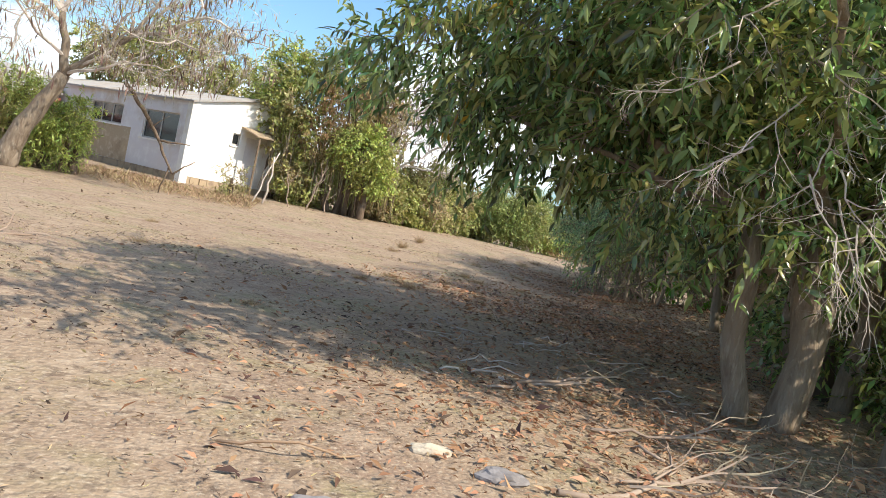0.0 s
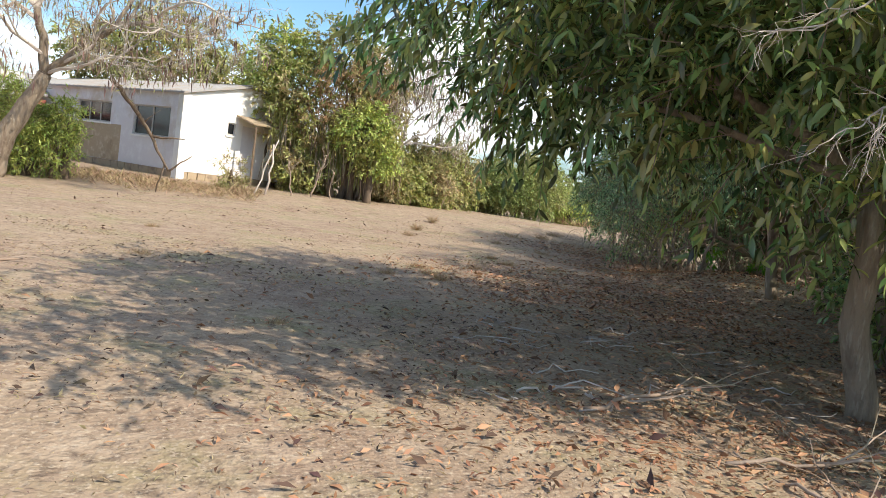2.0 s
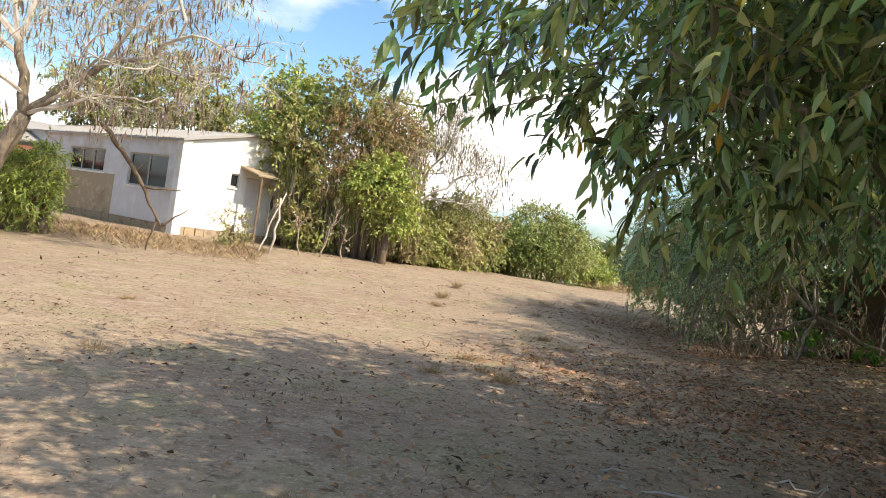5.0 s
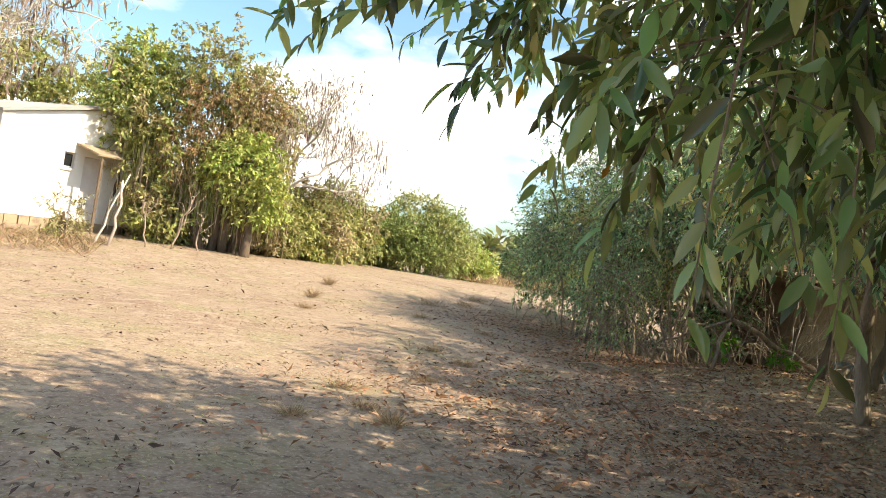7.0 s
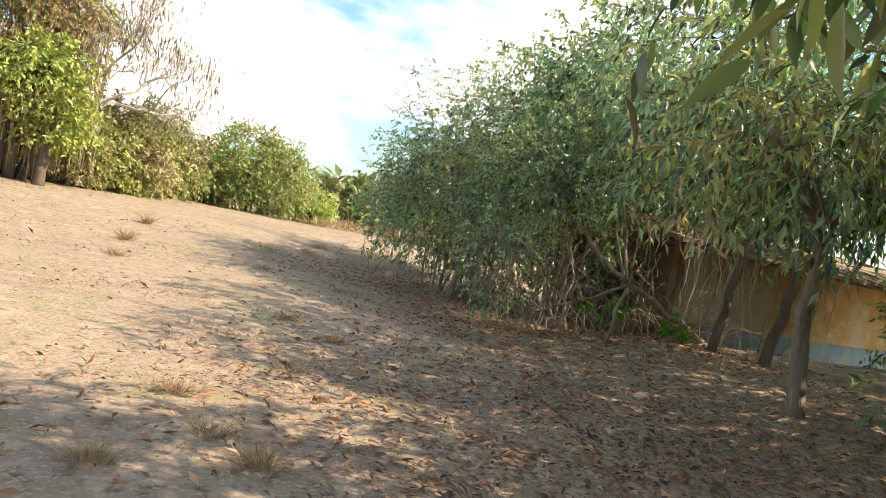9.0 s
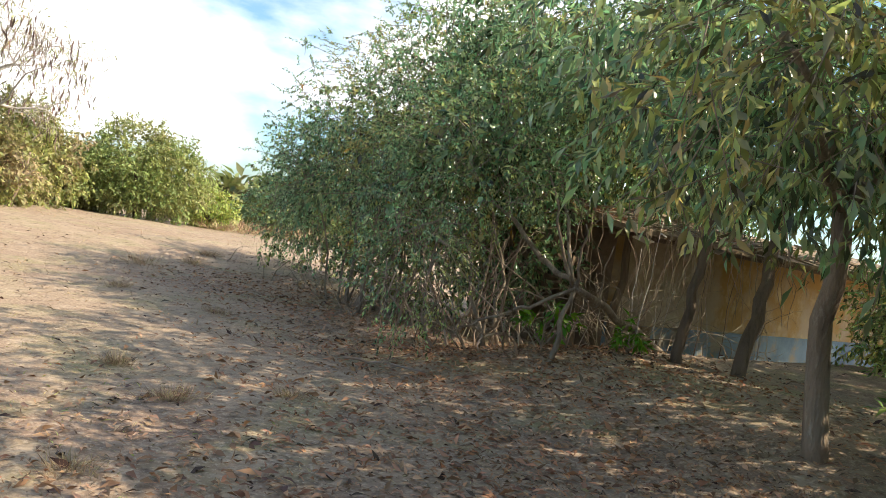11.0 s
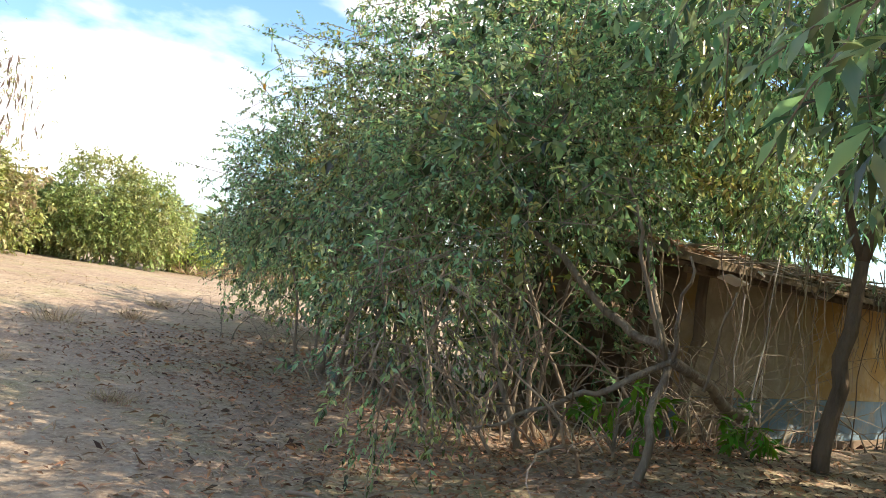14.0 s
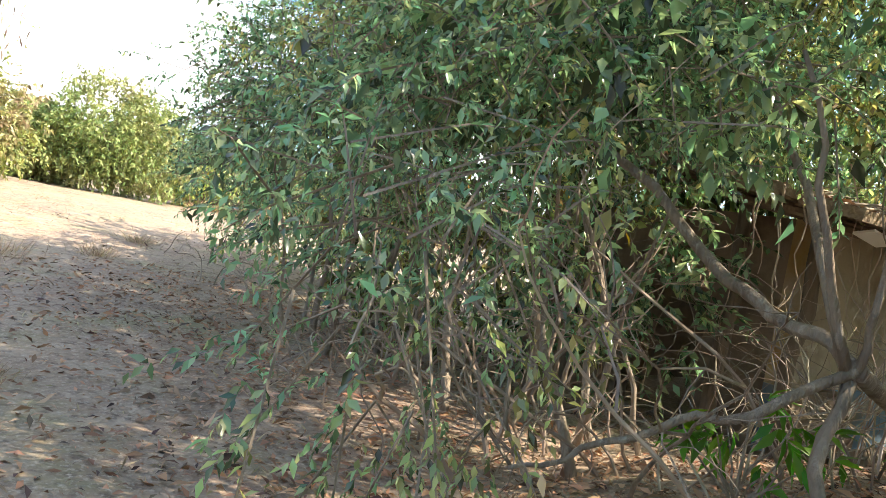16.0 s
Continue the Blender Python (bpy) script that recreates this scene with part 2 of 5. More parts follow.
def blades(base, ahead, length, width, curl=0.25, fine=False, plain=False):
    """Folded, drooping leaves: one at each base, along ahead; plain ones, far off, have two faces."""
    n = len(base)
    ahead = unit(ahead)
    side = unit(np.cross(ahead, np.array([0, 0, 1.0]) + rng.normal(0, 0.5, (n, 3))))
    up = np.cross(side, ahead)
    length, width = np.broadcast_to(length, n)[:, None], np.broadcast_to(width, n)[:, None]
    stations = ((0.18, 0.72), (0.45, 1.0), (0.75, 0.66)) if fine else ((0.45, 1.0),)
    if plain:
        mid = base + ahead * length * 0.45 - up * length * curl * 0.2 + up * width * 0.16
        verts = np.stack([base, mid + side * width * 0.5, base + ahead * length - up * length * curl, mid - side * width * 0.5], 1)
        tris = (np.array([(0, 1, 2), (0, 2, 3)])[None] + (np.arange(n) * 4)[:, None, None]).reshape(-1, 3)
        return verts.reshape(-1, 3), tris
    rows = [base]
    for s, w in stations:
        mid = base + ahead * length * s - up * length * curl * s * s
        rows += [mid + side * width * w / 2 + up * width * 0.16, mid, mid - side * width * w / 2 + up * width * 0.16]
    rows.append(base + ahead * length - up * length * curl)
    verts = np.stack(rows, 1)
    if fine:
        tri = [(0, 1, 2), (0, 2, 3), (1, 4, 5), (1, 5, 2), (2, 5, 6), (2, 6, 3), (4, 7, 8), (4, 8, 5), (5, 8, 9), (5, 9, 6), (7, 10, 8), (8, 10, 9)]
    else:
        tri = [(0, 1, 2), (0, 2, 3), (1, 4, 2), (2, 4, 3)]
    k = verts.shape[1]
    tris = (np.array(tri)[None] + (np.arange(n) * k)[:, None, None]).reshape(-1, 3)
    return verts.reshape(-1, 3), tris


def ground_z(x, y):
    """The lie of the land: a level field, a low rise to the house and to the hut."""
    def ss(a, b, v):
        t = np.clip((v - a) / (b - a), 0, 1)
        return t * t * (3 - 2 * t)
    x, y = np.asarray(x, float), np.asarray(y, float)
    rise = 0.38 * ss(25, 33, y) * (1 - 0.7 * ss(2, 14, x))
    bank = 0.38 * ss(5.6, 9.0, x) * ss(9, 15, y) * (1 - ss(17.5, 19.7, y))
    dip = -0.34 * ss(10.2, 12.4, x) * ss(17.6, 19.6, y) * (1 - ss(27, 32, y))
    return rise + bank + dip + 0.02 * np.sin(x * 1.3 + 0.6 * y) * np.sin(y * 0.9)


def on_ground(x, y, dz=0.0):
    return Vector((x, y, float(ground_z(x, y)) + dz))


def wander(a, b, steps, sway, seed):
    """A crooked line from a to b."""
    a, b = Vector(a), Vector(b)
    out = []
    for i in range(steps + 1):
        t = i / steps
        p = a.lerp(b, t)
        k = math.sin(math.pi * t) * sway
        p += Vector((noise.noise((t * 3.1, seed, 0.3)), noise.noise((seed, t * 3.1, 5.2)), 0.5 * noise.noise((2.7, seed, t * 3.1)))) * k * 2
        out.append(p)
    return out


def taper(r0, r1, n):
    return [r0 + (r1 - r0) * i / (n - 1) for i in range(n)]


def shoots(lobes, per_m2, gap=-0.28, shell=(0.62, 1.04), seed=3.0, low=-1.0, rough=0.28):
    """Starts and directions of leafy shoots spread over the outside of ellipsoids, with gaps and an uneven outline."""
    starts, ways = [], []
    for j, (c, r) in enumerate(lobes):
        area = 4 * math.pi * ((r[0] * r[1]) ** 1.6 / 3 + (r[0] * r[2]) ** 1.6 / 3 + (r[1] * r[2]) ** 1.6 / 3) ** (1 / 1.6)
        for _ in range(int(area * per_m2)):
            d = rng.normal(size=3)
            d /= np.linalg.norm(d)
            if d[2] < low:
                continue
            q = Vector(d) * 2.1 + Vector((seed + j * 3.7, seed, j))
            if noise.noise(q * 1.6) < gap:
                continue
            k = rng.uniform(*shell) * (1 + rough * noise.noise(q) + 0.5 * rough * noise.noise(q * 2.7))
            starts.append([c[i] + d[i] * r[i] * k for i in range(3)])
            ways.append(d)
    return np.array(starts), np.array(ways)


TRACK = ((-0.2, 0.0), (-0.75, 3.0), (-0.3, 6.5), (0.0, 8.6), (0.2, 9.7), (2.2, 12.0), (3.0, 13.4), (4.8, 15.7), (5.2, 16.4))


def clear_of_track(starts, room):
    """True where a shoot leaves the footpath free at head height."""
    best = np.full(len(starts), 9.0)
    for (ax, ay), (bx, by) in zip(TRACK, TRACK[1:]):
        d = np.array([bx - ax, by - ay])
        t = np.clip(((starts[:, :2] - (ax, ay)) @ d) / (d @ d), 0, 1)
        p = np.array([ax, ay]) + t[:, None] * d
        best = np.minimum(best, np.hypot(np.linalg.norm(starts[:, :2] - p, axis=1), np.maximum(starts[:, 2] - 1.5, 0)))
    return best > room


def foliage(name, starts, ways, mat, leaf, parent, count=11, spread=0.4, droop=0.45, fine=False, aspect=0.3, twigs=None, label="", plain=False):
    """Leaves set along short shoots, and the shoots themselves."""
    n = len(starts)
    way = unit(ways * 0.7 + rng.normal(0, 0.45, (n, 3)) + np.array([0, 0, -0.15]))
    run = spread * rng.uniform(0.6, 1.3, n)
    t = np.tile(np.linspace(0.15, 1, count), (n, 1)) + rng.normal(0, 0.05, (n, count))
    base = starts[:, None] + way[:, None] * (run[:, None] * t)[..., None] + np.array([0, 0, -0.18]) * (t ** 2)[..., None] * run[:, None, None]
    ahead = way[:, None] * 0.55 + unit(rng.normal(size=(n, count, 3))) * 0.75 + np.array([0, 0, -droop])
    size = leaf * rng.uniform(0.65, 1.25, n * count)
    v, f = blades(base.reshape(-1, 3), ahead.reshape(-1, 3), size, size * aspect, 0.22, fine, plain)
    me = triangles(name, v, f, mat)
    if fine:
        me.polygons.foreach_set("use_smooth", [True] * len(me.polygons))
    crown = part(name, me, parent, label)
    if twigs is not None:
        for i in range(0, n, 3):
            a = Vector(starts[i]) - Vector(way[i]) * 0.25
            twigs.tube([a, Vector(base[i, count // 2]), Vector(base[i, -1])], [0.006, 0.0045, 0.002], 3)
    return crown


def thing(name, at, label, category, group="", kind=""):
    ob = new(name)
    ob.location = at
    ob.empty_display_size = 0.2
    return tagged(ob, label, category, group, kind)


def settle(root):
    """Lets the parts, built in world places, keep them under a root that stands elsewhere."""
    for child in root.children:
        child.matrix_parent_inverse = Matrix.Translation(root.location).inverted()
    return root


def limbs(geo, forks, seed=0.0, sides=7):
    """Tapered crooked limbs: rows of start, end, first and last radius."""
    for i, (a, b, r0, r1) in enumerate(forks):
        p = wander(a, b, 7, 0.05 * (Vector(b) - Vector(a)).length, seed + i * 1.7)
        geo.tube(p, taper(r0, r1, 8), sides)


def spray(geo, start, way, length, radius, depth, tips, rand, fork=3, lift=0.0, open_=0.75):
    """A bare, forking branch with crooked twigs."""
    way = Vector(way).normalized()
    pts, p, d = [Vector(start)], Vector(start), way.copy()
    steps = 4
    for _ in range(steps):
        d = (d + Vector((rand.gauss(0, 0.26), rand.gauss(0, 0.26), rand.gauss(0, 0.18) + lift))).normalized()
        p = p + d * length / steps
        pts.append(p.copy())
    geo.tube(pts, taper(radius, radius * 0.55, steps + 1), 5 if depth > 1 else 3)
    if depth == 0:
        tips.append((p.copy(), d.copy()))
        return
    for k in range(fork):
        q = pts[-1] if k == 0 else pts[rand.randint(1, steps)]
        dd = (d + Vector((rand.gauss(0, open_), rand.gauss(0, open_), rand.gauss(0, open_ * 0.6)))).normalized()
        spray(geo, q, dd, length * rand.uniform(0.55, 0.85), radius * 0.58, depth - 1, tips, rand, fork, lift, open_)


# ---- the ground ----
def make_ground():
    xs = np.concatenate([[-900, -300, -120, -60, -36], np.arange(-24, 26.01, 0.2), [34, 60, 120, 300, 900]])
    ys = np.concatenate([[-900, -300, -100, -40, -18], np.arange(-8, 50.01, 0.2), [60, 75, 100, 160, 400, 1500]])
    gx, gy = np.meshgrid(xs, ys)
    gz = ground_z(gx, gy)
    near = (gx > -25) & (gx < 27) & (gy > -9) & (gy < 51)
    flat = np.array([noise.fractal((x * 1.6, y * 1.6, 0), 1.0, 2.0, 4) if k else 0 for x, y, k in zip(gx.ravel(), gy.ravel(), near.ravel())]).reshape(gx.shape)
    gz = gz + 0.018 * flat
    n, m = gx.shape
    i = np.arange(n * m).reshape(n, m)
    q = np.stack([i[:-1, :-1], i[:-1, 1:], i[1:, 1:], i[1:, :-1]], -1).reshape(-1, 4)
    tris = np.concatenate([q[:, [0, 1, 2]], q[:, [0, 2, 3]]])
    me = triangles("ground", np.stack([gx, gy, gz], -1).reshape(-1, 3), tris, SOIL)
    me.polygons.foreach_set("use_smooth", [True] * len(me.polygons))
    return tagged(new("ground", me), "dry tan soil field with short dead grass", "ground", kind="structure")


make_ground()


def scatter(n, box, keep):
    """Random places in a rectangle, kept by the chance that keep(x, y) gives."""
    x, y = rng.uniform(box[0], box[2], n), rng.uniform(box[1], box[3], n)
    k = rng.uniform(size=n) < keep(x, y)
    return x[k], y[k]


def bell(x, y, cx, cy, rx, ry):
    return np.exp(-(((x - cx) / rx) ** 2 + ((y - cy) / ry) ** 2))


def litter_density(x, y):
    d = 0.95 * bell(x, y, 3.2, 5.6, 2.4, 2.4) + 0.95 * bell(x, y, 5.6, 12.8, 2.5, 3.6) + 0.95 * bell(x, y, 7.6, 17.6, 2.2, 3.0) + 0.6 * bell(x, y, 3.4, 13.2, 2.0, 2.4) + 0.12 * bell(x, y, 1.0, 9.0, 3.0, 4.0) + 0.5 * bell(x, y, 7.6, 24, 2.0, 4.0)
    return np.where(d < 0.05, 0.25 * d, np.clip(d, 0.0, 1))


def patchy(x, y):
    p = np.array([noise.noise((a * 0.55, b * 0.55, 4.0)) for a, b in zip(x, y)])
    return np.clip(0.32 + 1.3 * p, 0.05, 1)


def flat_leaves(name, x, y, mat, size, label):
    a = rng.uniform(0, 2 * math.pi, len(x))
    way = np.stack([np.cos(a), np.sin(a), rng.normal(0.25, 0.32, len(x))], -1)
    base = np.stack([x, y, ground_z(x, y) + 0.012 + rng.uniform(0, 0.012, len(x))], -1)
    s = size * np.clip(rng.lognormal(-0.15, 0.4, len(x)), 0.3, 1.7)
    v, f = blades(base, way, s, s * rng.uniform(0.22, 0.42, len(x)), 0.38)
    tagged(new(name, triangles(name, v, f, mat)), label, "leaf litter", kind="stuff")


flat_leaves("leaf_litter", *scatter(150000, (-3, 2, 12, 27), litter_density), LITTER, 0.07, "brown and tan fallen leaves on the soil")
# extra dark leaves by hut and trunks stand in for the deep shade there
flat_leaves("old_leaf_litter_and_shade", *scatter(64000, (-7, 2, 13, 32), lambda x, y: np.clip(0.3 * litter_density(x, y) + 0.2 * bell(x, y, 0, 9, 4, 5) + 0.9 * bell(x, y, 10.5, 17, 2.5, 2.0) + 0.9 * bell(x, y, 6.2, 8.4, 1.8, 2.2) + 0.08, 0, 1) * np.clip(patchy(x, y) * 2 - 0.25, 0, 1)), LITTER_DARK, 0.075, "dark curled dead leaves scattered on the field")


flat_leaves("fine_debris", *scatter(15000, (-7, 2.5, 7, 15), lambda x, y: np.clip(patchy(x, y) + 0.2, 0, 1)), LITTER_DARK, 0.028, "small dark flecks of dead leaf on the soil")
flat_leaves("straw_debris", *scatter(9000, (-7, 2.5, 7, 15), lambda x, y: np.clip(patchy(x, y) + 0.3, 0, 1)), STRAW, 0.04, "small bits of dry straw on the soil")


def grass_mat(name, x, y, height, mat, label, lean=0.7):
    n = len(x)
    a = rng.uniform(0, 2 * math.pi, n)
    way = np.stack([np.cos(a) * lean, np.sin(a) * lean, rng.uniform(0.25, 1.0, n)], -1)
    base = np.stack([x, y, ground_z(x, y) - 0.005], -1)
    h = height * rng.uniform(0.4, 1.3, n)
    v, f = blades(base, way, h, 0.006 + h * 0.06, 0.35)
    tagged(new(name, triangles(name, v, f, mat)), label, "grass", kind="stuff")


grass_mat("short_dead_grass", *scatter(62000, (-7, 2.5, 8, 20), patchy), 0.045, STRAW, "short dead straw-coloured grass", 1.0)
grass_mat("field_dead_grass", *scatter(36000, (-14, 18, 14, 42), patchy), 0.085, STRAW, "sparse dead grass across the field", 0.8)


grass_mat("sparse_green_grass", *scatter(26000, (-7, 3, 9, 24), lambda x, y: np.clip(0.9 * bell(x, y, 2.4, 16.6, 1.0, 1.6) + 0.8 * bell(x, y, -0.6, 11.8, 1.3, 1.0) + 0.6 * bell(x, y, -3.2, 9.6, 1.5, 1.2) + 0.5 * bell(x, y, 1.2, 13.4, 1.6, 1.0), 0, 1)), 0.05, LEAF_OLIVE, "sparse short green grass at the edge of the shade", 0.9)


def tuft(x, y, r, h, n):
    a, d = rng.uniform(0, 2 * math.pi, n), np.abs(rng.normal(0, r * 0.5, n))
    px, py = x + np.cos(a) * d, y + np.sin(a) * d
    way = np.stack([np.cos(a) * 0.5, np.sin(a) * 0.5, np.full(n, 0.8)], -1) + rng.normal(0, 0.25, (n, 3))
    base = np.stack([px, py, ground_z(px, py) - 0.01], -1)
    s = h * rng.uniform(0.5, 1.2, n)
    v, f = blades(base, way, s, 0.003 + 0.014 * s, 0.4)
    o = on_ground(x, y)
    ob = new("grass_tuft", triangles("grass_tuft", v - np.array(o), f, STRAW))
    ob.location = o
    tagged(ob, "small tuft of dry brown grass in the field", "grass tuft", "dry tufts in the field", "stuff")


for x, y, r, h in ((1.74, 21.8, 0.28, 0.25), (7.8, 29.0, 0.45, 0.35), (5.6, 26.3, 0.6, 0.4), (6.9, 27.3, 0.5, 0.35), (1.45, 13.0, 0.18, 0.22), (1.25, 14.4, 0.22, 0.18), (1.3, 13.5, 0.2, 0.16),
                   (0.6, 13.1, 0.16, 0.18), (3.3, 16.6, 0.24, 0.2), (4.3, 16.7, 0.2, 0.16), (2.2, 24.5, 0.15, 0.4), (3.1, 28.0, 0.15, 0.45), (-0.7, 8.5, 0.2, 0.1), (-3.6, 16.1, 0.2, 0.12), (4.4, 22.9, 0.35, 0.2), (5.2, 21.0, 0.3, 0.2), (2.4, 15.3, 0.3, 0.16), (-2.8, 12.0, 0.4, 0.15), (3.2, 17.8, 0.2, 0.2)):
    tuft(x, y, r * 0.8, h * 0.7, 260)


# ---- trees and bushes ----
def tree(name, at, trunk, crown_parts, label, category="tree", bark=BARK, group=""):
    """trunk: limbs rows; crown_parts: rows of name, lobes, shoots per square metre, material, leaf size, options."""
    root = thing(name, on_ground(*at), label, category, group)
    geo = Geo()
    limbs(geo, trunk, seed=at[0] * 1.3 + at[1])
    part("trunk", geo.mesh("trunk", bark, True), root)
    twigs = Geo()
    for cname, lobes, dens, mat, leaf, opt in crown_parts:
        opt = dict(opt)
        s, w = shoots(lobes, dens, **opt.pop("shoots", {}))
        free = clear_of_track(s, 1.2)
        s, w = s[free], w[free]
        foliage(cname, s, w, mat, leaf, root, twigs=twigs, **opt)
    if twigs.v:
        tagged(part("twig_work", twigs.mesh("twig_work", BARK), root, "thin brown twigs"), kind="stuff")
    return settle(root)


def big_tree():
    trunk = [((4.2, 6.98, -0.1), (3.95, 7.0, 1.9), 0.13, 0.10), ((4.52, 6.85, -0.1), (4.7, 6.95, 1.9), 0.16, 0.13), ((4.64, 6.9, -0.1), (5.15, 7.15, 2.2), 0.13, 0.1), ((5.1, 5.9, -0.1), (5.2, 6.0, 2.4), 0.16, 0.12),
             ((6.6, 9.6, -0.1), (5.6, 9.0, 2.4), 0.16, 0.12), ((6.5, 8.6, -0.1), (6.6, 8.7, 2.6), 0.15, 0.12),
             ((3.95, 7.0, 1.9), (1.6, 8.2, 3.6), 0.06, 0.025), ((4.7, 6.95, 1.9), (3.2, 6.2, 4.4), 0.08, 0.03), ((5.15, 7.15, 2.2), (5.8, 6.0, 4.6), 0.07, 0.03),
             ((3.95, 7.0, 1.9), (1.0, 9.0, 2.8), 0.045, 0.015), ((5.2, 8.8, 2.4), (3.6, 10.2, 4.2), 0.1, 0.04), ((6.6, 8.7, 2.6), (6.8, 9.2, 5.0), 0.12, 0.05), ((4.7, 6.95, 1.9), (3.0, 4.8, 3.2), 0.08, 0.03),
             ((5.2, 8.8, 2.4), (2.2, 10.4, 3.2), 0.07, 0.02), ((5.2, 6.0, 2.4), (6.4, 3.8, 2.5), 0.09, 0.03), ((3.2, 6.2, 4.4), (2.2, 5.4, 5.2), 0.05, 0.02), ((3.2, 6.2, 4.4), (1.7, 4.6, 4.3), 0.05, 0.015), ((3.0, 4.8, 3.2), (2.3, 4.4, 4.2), 0.035, 0.012)]
    lobes = [((1.55, 9.0, 3.05), (1.75, 1.8, 1.0)), ((2.3, 7.6, 4.1), (1.9, 1.9, 1.3)), ((3.6, 5.6, 4.0), (1.9, 1.6, 1.3)), ((4.6, 8.6, 4.4), (2.4, 2.3, 1.8)), ((6.2, 7.2, 3.8), (1.8, 1.8, 1.5)), ((3.3, 10.3, 3.9), (1.7, 1.4, 1.1)), ((6.4, 9.0, 3.2), (1.6, 1.7, 1.4)), ((3.2, 6.9, 2.55), (1.5, 1.2, 0.95)), ((4.5, 5.9, 2.55), (1.6, 1.0, 0.95)), ((2.2, 8.4, 2.65), (1.2, 1.1, 0.6)), ((1.9, 10.3, 3.15), (1.2, 1.0, 0.5))]
    inner = [((2.0, 4.7, 4.3), (1.5, 1.3, 0.7)), ((4.2, 8.0, 3.6), (2.4, 2.4, 1.3)), ((3.0, 6.6, 3.7), (1.7, 1.5, 1.0)), ((2.0, 8.6, 3.5), (1.5, 1.5, 0.8)), ((5.2, 6.6, 3.9), (1.7, 1.5, 1.1))]
    return tree("leafy_tree", (4.2, 6.7), trunk,
                [("crown", lobes[:2], 17, LEAF_A, 0.155, dict(count=12, spread=0.5, fine=True, aspect=0.28, droop=0.55, shoots=dict(seed=2.0, gap=-0.16, rough=0.42))),
                 ("front_crown", lobes[2:4], 17, LEAF_A, 0.16, dict(count=12, spread=0.45, fine=True, aspect=0.3, droop=0.1, shoots=dict(seed=2.0, gap=-0.1, rough=0.42))),
                 ("low_crown", lobes[7:], 17, LEAF_A, 0.155, dict(count=12, spread=0.45, fine=True, aspect=0.3, droop=0.15, shoots=dict(seed=12.0, gap=-0.12, rough=0.42))),
                 ("rear_crown", lobes[4:7], 15, LEAF_A, 0.17, dict(count=11, spread=0.5, aspect=0.3, droop=0.6, shoots=dict(seed=22.0, gap=-0.3, rough=0.42))),
                 ("inner_leaves", inner, 12, LEAF_A, 0.16, dict(count=10, spread=0.6, aspect=0.32, fine=True, shoots=dict(seed=9.0, shell=(0.2, 1.0)))),
                 # unseen side foliage, added to shade the ground near the trunks
                 ("unseen_shade_crown", [((6.0, 3.8, 2.15), (1.2, 1.1, 0.75)), ((7.0, 4.6, 2.2), (1.1, 1.0, 0.8)), ((6.5, 2.9, 2.3), (1.1, 0.9, 0.7))], 17, LEAF_A, 0.2, dict(plain=True, count=11, spread=0.5, aspect=0.34, shoots=dict(seed=15.0, gap=-0.5, shell=(0.3, 1.04)))),
                 ("yellowing_leaves", lobes[:3], 0.35, LEAF_YELLOW, 0.15, dict(count=3, spread=0.3, aspect=0.3, label="few yellow and orange leaves"))],
                "large dark green broad-leaved tree with several pale trunks")


def hut_tree():
    trunk = [((7.6, 14.05, 0.1), (7.45, 14.1, 2.2), 0.105, 0.075), ((7.45, 14.1, 2.2), (6.3, 14.6, 4.2), 0.07, 0.03), ((7.45, 14.1, 2.2), (8.0, 13.2, 4.4), 0.07, 0.03), ((7.45, 14.1, 2.2), (5.6, 13.6, 2.9), 0.05, 0.02), ((7.45, 14.1, 2.2), (8.2, 15.6, 3.6), 0.05, 0.03), ((8.2, 15.6, 3.6), (12.4, 18.7, 3.4), 0.03, 0.012)]
    lobes = [((6.7, 13.6, 3.9), (1.9, 1.5, 1.5)), ((6.0, 14.0, 2.75), (1.2, 1.0, 0.75)), ((8.3, 14.6, 4.2), (1.8, 1.8, 1.4)), ((7.6, 16.2, 4.1), (1.6, 1.3, 1.2)), ((9.8, 15.8, 3.9), (1.9, 1.6, 1.2)), ((12.7, 18.9, 3.3), (1.5, 0.8, 0.7)), ((8.2, 15.0, 3.0), (1.5, 1.2, 0.8)), ((6.6, 13.4, 2.8), (1.4, 1.0, 0.8))]
    return tree("slender_tree", (7.6, 14.05), trunk,
                [("crown", lobes, 19, LEAF_B, 0.14, dict(count=11, spread=0.42, aspect=0.3, droop=0.5, shoots=dict(seed=4.0, gap=-0.2, rough=0.4)))],
                "slender pale-trunked tree with drooping leaves beside the hut")


